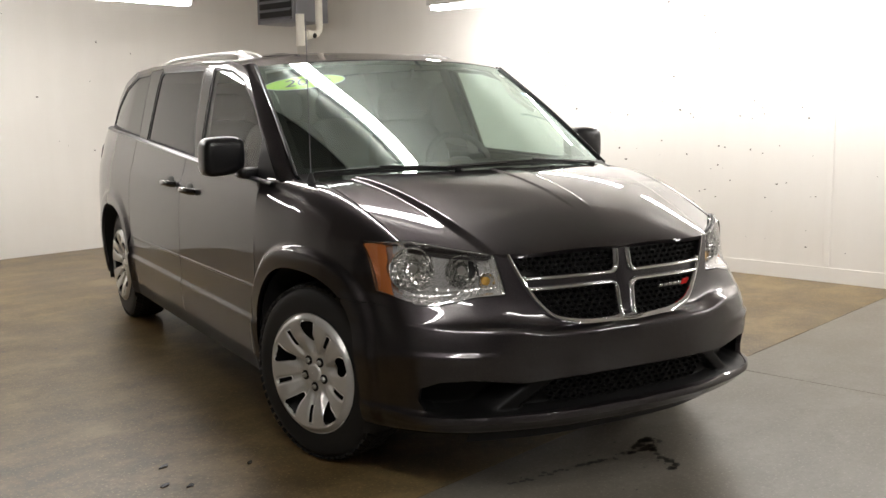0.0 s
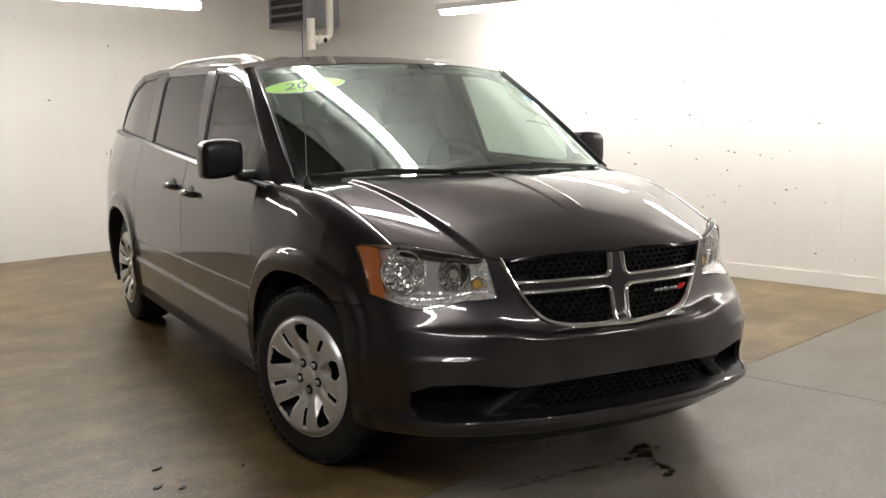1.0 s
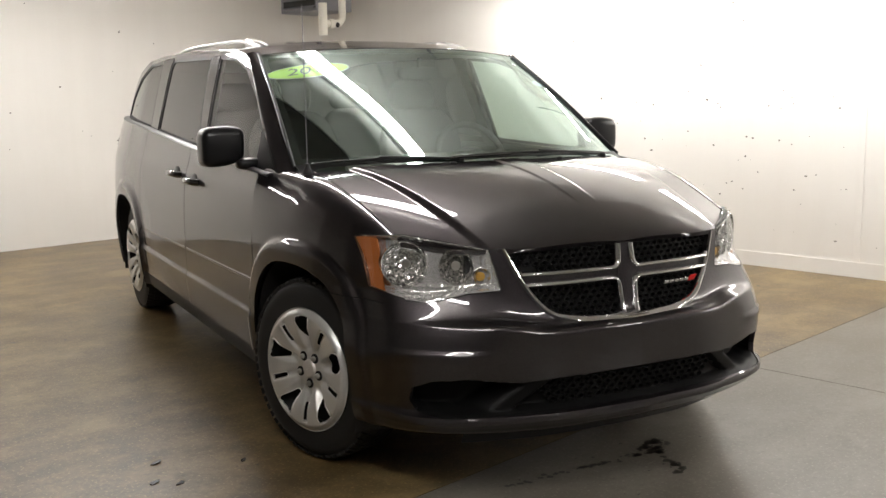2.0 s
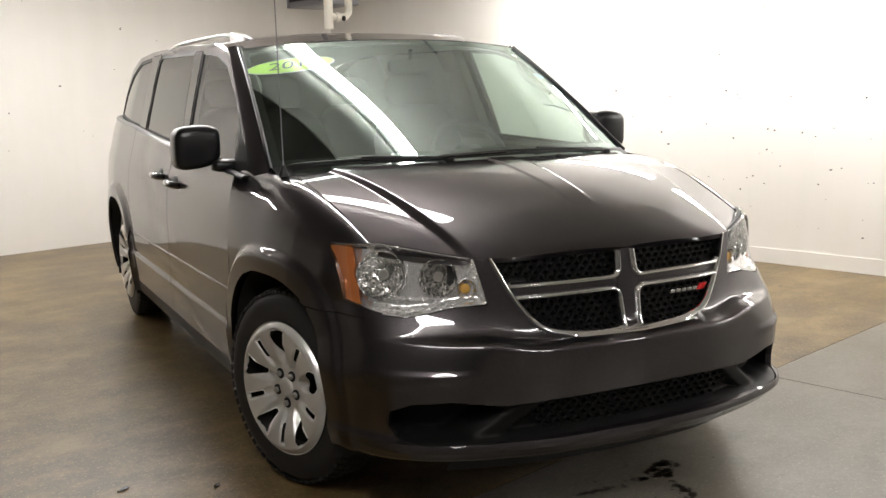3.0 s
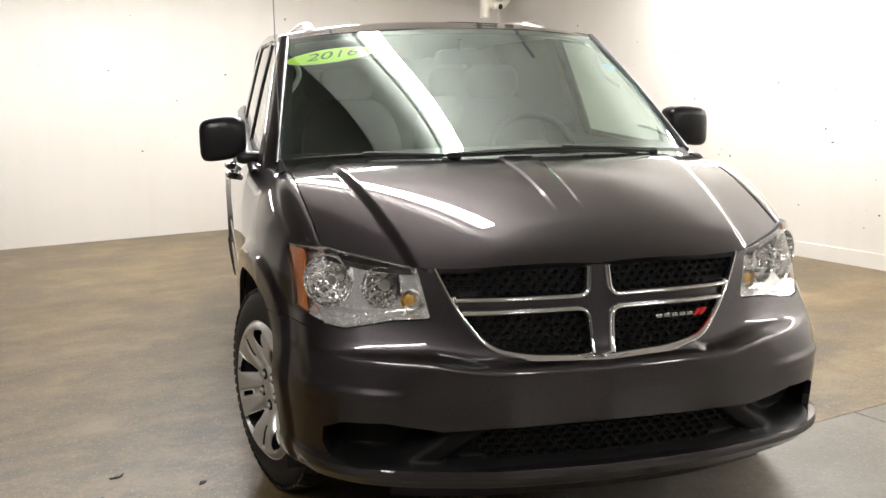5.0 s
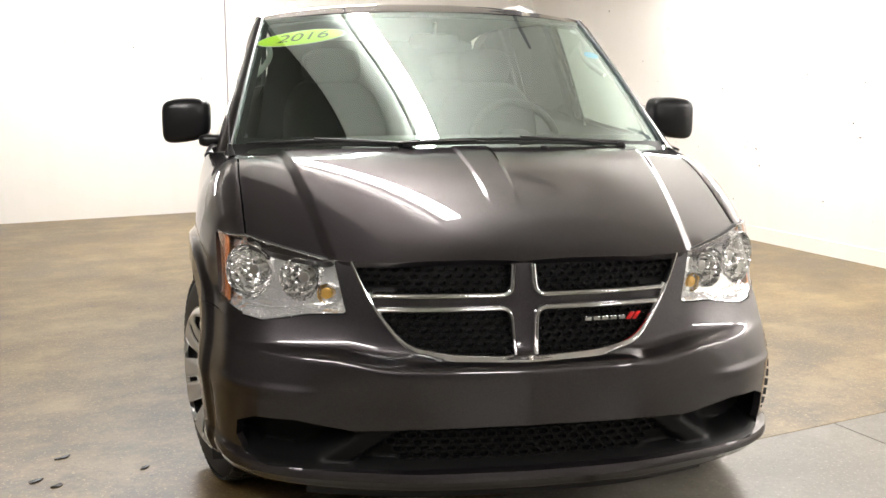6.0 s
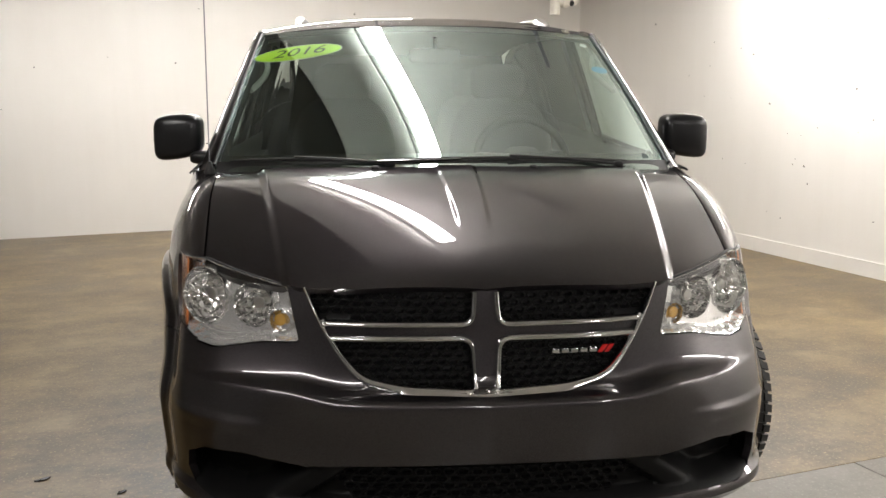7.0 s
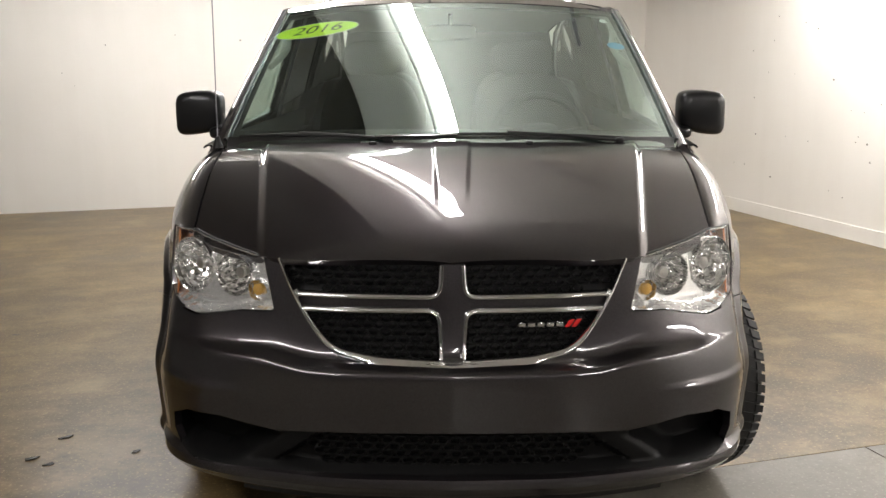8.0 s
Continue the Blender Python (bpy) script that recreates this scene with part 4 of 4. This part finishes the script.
def band(path, width, rise, mat, name, back=0.0, parent=None):
    """A rounded bright moulding along (x, z) points on the front skin; width and rise in metres."""
    bm = bmesh.new()
    n, rows = len(path), []
    for k in range(n):
        a, b = path[max(0, k - 1)], path[min(n - 1, k + 1)]
        tx, tz = b[0] - a[0], b[1] - a[1]
        d = math.hypot(tx, tz)
        nx, nz = -tz / d, tx / d
        w = width(k / (n - 1)) if callable(width) else width
        row = []
        for j in range(7):
            e = j / 6 * 2 - 1
            x, z = path[k][0] + nx * w / 2 * e, path[k][1] + nz * w / 2 * e
            row.append(bm.verts.new(front(x, z, back - rise * max(0.0, 1 - abs(e) ** 2.5))))
        rows.append(row)
    for a, b in zip(rows, rows[1:]):
        for j in range(6):
            bm.faces.new((a[j], a[j + 1], b[j + 1], b[j]))
    bmesh.ops.recalc_face_normals(bm, faces=bm.faces)
    if sum(f.normal.y for f in bm.faces) > 0:
        bmesh.ops.reverse_faces(bm, faces=bm.faces)
    return bm


def rounded(points, radius, n=6):
    """A polyline with its inner corners rounded, in short steps."""
    out = [points[0]]
    for a, b, c in zip(points, points[1:], points[2:]):
        va, vc = Vector(a) - Vector(b), Vector(c) - Vector(b)
        r = min(radius, va.length * 0.49, vc.length * 0.49)
        p, q = Vector(b) + va.normalized() * r, Vector(b) + vc.normalized() * r
        for i in range(n + 1):
            t = i / n
            out.append(tuple((1 - t) ** 2 * p + 2 * t * (1 - t) * Vector(b) + t * t * q))
    out.append(points[-1])
    fine = []
    for a, b in zip(out, out[1:]):
        m = max(1, int(math.hypot(b[0] - a[0], b[1] - a[1]) / 0.02))
        fine += [(a[0] + (b[0] - a[0]) * i / m, a[1] + (b[1] - a[1]) * i / m) for i in range(m)]
    return fine + [out[-1]]


U_PATH = rounded([(-0.436, 0.842), (-0.396, 0.752), (-0.352, 0.684), (-0.305, 0.628), (-0.215, 0.609), (0.0, 0.604), (0.215, 0.609), (0.305, 0.628), (0.352, 0.684), (0.396, 0.752), (0.436, 0.842)], 0.05)
part("grille_surround", band(U_PATH, lambda k: 0.011 + 0.009 * math.sin(math.pi * min(k, 1 - k) * 2) ** 2 + 0.004 * math.sin(math.pi * k) ** 8, 0.012, CHROME, "", -0.002), CHROME, van, "chrome grille surround")
both("grille_bar", band(rounded([(-0.392, 0.768), (-0.386, 0.757), (-0.031, 0.757), (-0.026, 0.836)], 0.03), 0.019, 0.014, CHROME, "", 0.002), CHROME, "chrome grille bar")
both("grille_bar", band(rounded([(-0.376, 0.722), (-0.034, 0.724), (-0.028, 0.610)], 0.03), 0.018, 0.014, CHROME, "", 0.002), CHROME, "chrome grille bar")
CROSS_H = trimmed(lambda x, z: front(x, z, 0.006), steps(-0.40, 0.40, 60), steps(0.722, 0.762, 4), None, 0.01)
part("grille_crossbar", CROSS_H, PAINT, van)
part("grille_upright", trimmed(lambda x, z: front(x, z, 0.003), steps(-0.03, 0.03, 4), steps(0.604, 0.842, 24), None, 0.01), PAINT, van)
# maker's badge as plain bars, with two red slashes
for k in range(5):
    part("badge_bar", box_bm(0.162 + k * 0.0235, -0.004, 0.683, 0.180 + k * 0.0235, 0.004, 0.694, 0.002), CHROME, van).location = (0, face_y(0.16 + k * 0.0235, 0.69) - 0.004, 0)
for k in range(2):
    bm = box_bm(0.284 + k * 0.017, -0.004, 0.680, 0.296 + k * 0.017, 0.004, 0.700, 0.002)
    for v in bm.verts:
        v.co.x += (v.co.z - 0.69) * 0.7
    part("badge_slash", bm, RED, van, "red enamel badge slash").location = (0, face_y(0.29 + k * 0.017, 0.69) - 0.006, 0)


def insert_back(x, z):
    d = -sd_poly(LOWER, abs(x), z)
    ax = abs(x)
    ridge = 0.43 + 1.35 * (0.38 - z)
    pocket = ease(ridge + 0.03, ridge + 0.10, ax) * ease(0.0, 0.02, d) * 0.10
    centre = (1 - ease(ridge - 0.06, ridge - 0.03, ax)) * 0.03 * ease(0.0, 0.015, d)
    return 0.012 + pocket + centre


part("lower_insert", trimmed(lambda x, z: front(x, z, insert_back(x, z)), steps(-0.78, 0.78, 150), steps(0.315, 0.455, 24), lambda x, z: 0.012 - sd_poly(LOWER, abs(x), z)), MESH, van, "black plastic lower bumper insert")
part("lower_net", net([(-0.40, 0.428), (0.40, 0.428), (0.30, 0.338), (-0.30, 0.338)], 0.028, 0.034, 0.0185, 0.014), MESH, van)
part("air_dam", trimmed(lambda x, z: front(x, 0.29, 0.09 + (0.29 - z) * 0.5) + Vector((0, 0, z - 0.29)), steps(-0.56, 0.56, 40), steps(0.20, 0.30, 6), None, 0.008), BLACK, van)

# body crease highlights: bumper corner blisters and side mouldings


def strip(y0, y1, zfun, height, rise, mat, name, under=None):
    def fn(y, k):
        z = zfun(y) + height * (k - 0.5)
        x, yy = skin(run_at(y), z)
        return x + rise * math.sin(math.pi * k) ** 0.7, yy, z
    sheet(name, fn, steps(y0, y1, 60), steps(0, 1, 6), None, mat, thick=0.004, under=under)


strip(0.475, 1.54, lambda y: 0.607 - 0.010 * y, 0.014, 0.0035, PAINT, "side_moulding", FRONT_DOOR)
strip(1.56, 2.52, lambda y: 0.607 - 0.010 * y, 0.014, 0.0035, PAINT, "side_moulding", SLIDE_DOOR)

# ------------------------------------------------------------------ van: mirrors, handles, aerial, wipers
def shell_bm(cx, cy, cz, hx, hy, hz, e=0.45, shape=None, n=28):
    """A rounded box."""
    bm = bmesh.new()
    rows = []
    for i in range(n // 2 + 1):
        a = math.pi * (i / (n // 2) - 0.5)
        row = []
        for k in range(n):
            b = 2 * math.pi * k / n

            def pw(v):
                return math.copysign(abs(v) ** e, v)
            p = Vector((hx * pw(math.cos(a)) * pw(math.cos(b)), hy * pw(math.cos(a)) * pw(math.sin(b)), hz * pw(math.sin(a))))
            if shape:
                p = shape(p)
            row.append(bm.verts.new((cx + p.x, cy + p.y, cz + p.z)))
        rows.append(row)
    for r0, r1 in zip(rows, rows[1:]):
        for k in range(n):
            q = (k + 1) % n
            bm.faces.new((r0[k], r0[q], r1[q], r1[k]))
    bmesh.ops.remove_doubles(bm, verts=bm.verts, dist=0.0004)
    return bm


def mirror_shape(p):
    p.y += 0.12 * abs(min(0.0, p.x)) + 0.02
    p.z *= 1.0 - 0.12 * ease(0.0, 0.09, p.x)
    p.z += 0.10 * p.x
    if p.y < 0:
        p.y *= 0.8
    return p


MIRROR = both("side_mirror", shell_bm(-0.955, 0.665, 1.132, 0.088, 0.075, 0.082, 0.42, mirror_shape), SATIN, "black plastic mirror housing")
both("mirror_arm", shell_bm(-0.855, 0.640, 1.058, 0.055, 0.045, 0.024, 0.6), SATIN, "", MIRROR)
both("mirror_glass", box_bm(-1.02, 0.756, 1.075, -0.89, 0.762, 1.185, 0.001), CHROME, "mirror glass", MIRROR)


def handle(y, z, door):
    x = door_x(y, z)[0]
    dish = shell_bm(-x + 0.006, y, z, 0.012, 0.066, 0.038, 0.9)
    both("handle_cup", dish, BLACK, "", door)
    bm = tube_bm([(-x + 0.004, y - 0.095, z - 0.002), (-x - 0.022, y - 0.075, z), (-x - 0.032, y - 0.03, z + 0.003), (-x - 0.032, y + 0.03, z + 0.003), (-x - 0.022, y + 0.075, z), (-x + 0.004, y + 0.095, z - 0.002)], 0.016, 12)
    both("door_handle", bm, CHROME_DARK, "dark metallic door handle", door)


CHROME_DARK = material("handle_paint", (0.10, 0.095, 0.095), 0.15, 0.9, 0.6)
handle(1.39, 0.935, FRONT_DOOR)
handle(1.735, 0.950, SLIDE_DOOR)

part("aerial_base", turned([(0.0, 0.03), (0.007, 0.028), (0.011, 0.012), (0.016, 0.0), (0.018, -0.01)], 16), BLACK, van).matrix_basis = pose(-0.773, 0.162, 1.052, 0, -90, 0)
part("aerial_mast", tube_bm([(-0.773, 0.162, 1.07), (-0.773, 0.170, 1.66)], 0.0020, 8), GREY, van, "thin black aerial mast")
for sx in (-0.246, 0.246):
    part("washer_nozzle", shell_bm(sx, -0.012, hood_z(sx, -0.012) + 0.003, 0.013, 0.009, 0.007, 0.7, n=14), BLACK, van)


def hood_rear(x):
    return 0.16 * (abs(x) / 0.7) ** 2


def cowl(u, k):
    x = 0.76 * u
    a = Vector((x, hood_rear(x) - 0.012, hood_z(x, hood_rear(x)) - 0.014))
    b = ws(u, 0.0) + Vector((0, -0.002, 0.004))
    p = a + (b - a) * k
    p.z -= 0.012 * math.sin(math.pi * k)
    return p


part("cowl", trimmed(cowl, steps(-0.995, 0.995, 50), steps(0, 1, 8), None, 0.01), BLACK, van)


def wiper(u0, u1, v0, v1, bow, pivot):
    pts, n = [], 24
    for i in range(n + 1):
        k = i / n
        p = ws(u0 + (u1 - u0) * k, v0 + (v1 - v0) * k + bow * math.sin(math.pi * k))
        pts.append(p + Vector((0, -0.005, 0.005)))
    blade = part("wiper", tube_bm(pts, lambda k: 0.0035 + 0.002 * math.sin(math.pi * k), 8), RUBBER, van)
    mid = pts[n // 2]
    part("wiper_arm", tube_bm([Vector(pivot), Vector(pivot) * 0.5 + mid * 0.5 + Vector((0, -0.003, 0.006)), mid + Vector((0, -0.003, 0.007))], 0.005, 8), BLACK, blade)
    part("wiper_cap", shell_bm(*pivot, 0.016, 0.016, 0.010, 0.7, n=14), BLACK, blade)


wiper(-0.93, -0.36, 0.004, -0.004, 0.012, (-0.20, 0.015, 1.084))
wiper(-0.30, 0.76, 0.000, -0.004, 0.012, (0.55, 0.11, 1.070))
part("wiper_link", tube_bm([(-0.24, 0.0, 1.090), (0.02, -0.005, 1.096)], 0.004, 8), CHROME_DARK, van)


# decals on the windshield
def on_glass(cx, cy, u0, v0, tilt, off):
    """A place on the windshield, from metres across and up round a centre."""
    a = radians(tilt)
    x, y = cx * math.cos(a) - cy * math.sin(a), cx * math.sin(a) + cy * math.cos(a)
    return ws(u0 + x / 0.69, v0 + y / 0.93) + Vector((0, -0.5, 0.87)) * off


def oval(rx, ry, u0, v0, tilt, off, mat, name, label="", parent=None):
    bm = bmesh.new()
    rings = []
    for k in range(1, 6):
        rings.append([bm.verts.new(on_glass(rx * k / 5 * math.cos(a), ry * k / 5 * math.sin(a), u0, v0, tilt, off)) for a in steps(0, 2 * math.pi, 48)[:-1]])
    bm.faces.new(rings[0])
    for r0, r1 in zip(rings, rings[1:]):
        for i in range(48):
            q = (i + 1) % 48
            bm.faces.new((r0[i], r1[i], r1[q], r0[q]))
    return part(name, bm, mat, parent or van, label)


STICK = (-0.755, 0.80, 9.0)
sticker = oval(0.166, 0.057, *STICK, -0.004, LIME, "year_sticker", "lime oval sticker with the year")
oval(0.172, 0.062, *STICK, -0.005, WHITE, "sticker_edge", "", sticker)
font = bpy.data.curves.new("year_text", "FONT")
font.body, font.size, font.align_x, font.align_y, font.shear, font.offset = "2016", 0.088, "CENTER", "CENTER", 0.35, 0.0
holder = new("year_text", font)
flat = bpy.data.meshes.new_from_object(holder.evaluated_get(bpy.context.evaluated_depsgraph_get()))
bpy.data.objects.remove(holder)
bm = bmesh.new()
bm.from_mesh(flat)
for v in bm.verts:
    v.co = on_glass(v.co.x * 1.15, v.co.y, *STICK, -0.0025)
part("year_text", bm, INK, sticker, "black numerals 2016", smooth=False)
oval(0.036, 0.028, 0.905, 0.67, 0, -0.004, BLUE, "blue_decal", "small round blue decal")
oval(0.016, 0.018, 0.90, 0.90, 0, -0.004, WHITE, "white_decal")

# ------------------------------------------------------------------ van: cabin
def seat(x, y):
    def back_shape(p):
        p.y += 0.28 * (p.z + 0.3) * 0.9
        p.x *= 1 - 0.12 * ease(0.1, 0.35, p.z)
        return p
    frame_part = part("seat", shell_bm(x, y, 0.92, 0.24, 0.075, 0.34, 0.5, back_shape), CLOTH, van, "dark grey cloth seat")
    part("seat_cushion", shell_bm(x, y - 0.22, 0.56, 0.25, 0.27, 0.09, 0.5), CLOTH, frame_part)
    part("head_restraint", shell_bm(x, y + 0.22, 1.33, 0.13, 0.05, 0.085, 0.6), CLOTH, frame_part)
    for dx in (-0.06, 0.06):
        part("restraint_post", tube_bm([(x + dx, y + 0.19, 1.20), (x + dx, y + 0.21, 1.30)], 0.006, 8), CHROME, frame_part)


for sx in (-0.36, 0.36):
    seat(sx, 1.36)
    seat(sx, 2.25)


def dash(u, k):
    """The dash: from the glass's foot, back and down."""
    x = 0.75 * u
    y = 0.12 + 0.24 * u * u + 0.62 * k
    z = 1.055 - 0.02 * u * u - 0.05 * k + 0.045 * math.exp(-((x - 0.37) / 0.16) ** 2 - ((k - 0.85) / 0.25) ** 2) - 0.30 * ease(0.92, 1.15, k)
    return Vector((x, y, z))


part("dashboard", trimmed(dash, steps(-1, 1, 40), steps(0, 1.15, 30), None, 0.02), DASH, van, "dark grey moulded dashboard")
WHEEL_M = pose(0.37, 0.93, 1.02, 62, 0, 0)
rim = tube_bm([WHEEL_M @ Vector((0.185 * math.cos(a), 0.185 * math.sin(a), 0)) for a in steps(0, 2 * math.pi, 40)[:-1]], 0.016, 10, closed=True)
steering = part("steering_wheel", rim, CLOTH, van, "black steering wheel")
hub = shell_bm(0, 0, -0.01, 0.075, 0.06, 0.03, 0.6)
for v in hub.verts:
    v.co = WHEEL_M @ v.co
part("steering_hub", hub, DASH, steering)
for a in (10, 170, 270):
    part("steering_spoke", tube_bm([WHEEL_M @ Vector((0.05 * math.cos(radians(a)), 0.05 * math.sin(radians(a)), -0.01)), WHEEL_M @ Vector((0.18 * math.cos(radians(a)), 0.18 * math.sin(radians(a)), 0))], 0.014, 8), DASH, steering)
part("cabin_mirror", shell_bm(0.0, 0.78, 1.43, 0.10, 0.02, 0.030, 0.5), CLOTH, van)
part("mirror_stalk", tube_bm([(0, 0.77, 1.45), (0, 0.76, 1.50)], 0.008, 8), CLOTH, van)
part("headliner", trimmed(lambda u, y: roof(u * 0.97, y) - Vector((0, 0, 0.03)), steps(-1, 1, 20), steps(0.98, 3.6, 20), None, flip=True), PALE_TRIM, van, "pale cloth headliner")
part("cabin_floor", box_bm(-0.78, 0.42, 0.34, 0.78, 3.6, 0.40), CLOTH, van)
both("pillar_trim", trimmed(lambda k, v: pillar(0.25 + 0.6 * k, v) + Vector((0.035, 0.03, -0.012)), steps(0, 1, 6), steps(0.0, 1.0, 20), None, 0.006), PALE_TRIM)
both("grab_handle", tube_bm([pillar(0.3, v) + Vector((0.04 + 0.035 * math.sin(math.pi * (v - 0.55) / 0.3), 0.03, -0.02)) for v in steps(0.55, 0.85, 14)], 0.011, 8), PALE_TRIM)
both("door_card", trimmed(right(lambda y, z: (door_x(y, min(z, 1.0))[0] - 0.07, y, z)), steps(0.45, 2.6, 30), steps(0.4, 1.06, 10), None), TRIM)
both("post_lining", trimmed(right(lambda y, z: (glass_x(y, z) - 0.04, y, z)), steps(1.36, 1.80, 20), steps(1.05, 1.56, 20), lambda y, z: 0.05 - abs(y - 1.50 - 0.26 * (z - 1.08))), TRIM)
# Added dark panel that stops light showing through gaps at the tail.
part("rear_gap_screen", trimmed(lambda u, v: Vector((0.78 * u * (1 - 0.16 * v), 3.52 - 0.05 * v, 0.80 + 0.70 * v)), steps(-1, 1, 12), steps(0, 1, 8), None, 0.02, flip=True), CLOTH, van, "added dark panel that closes light gaps behind the seats")
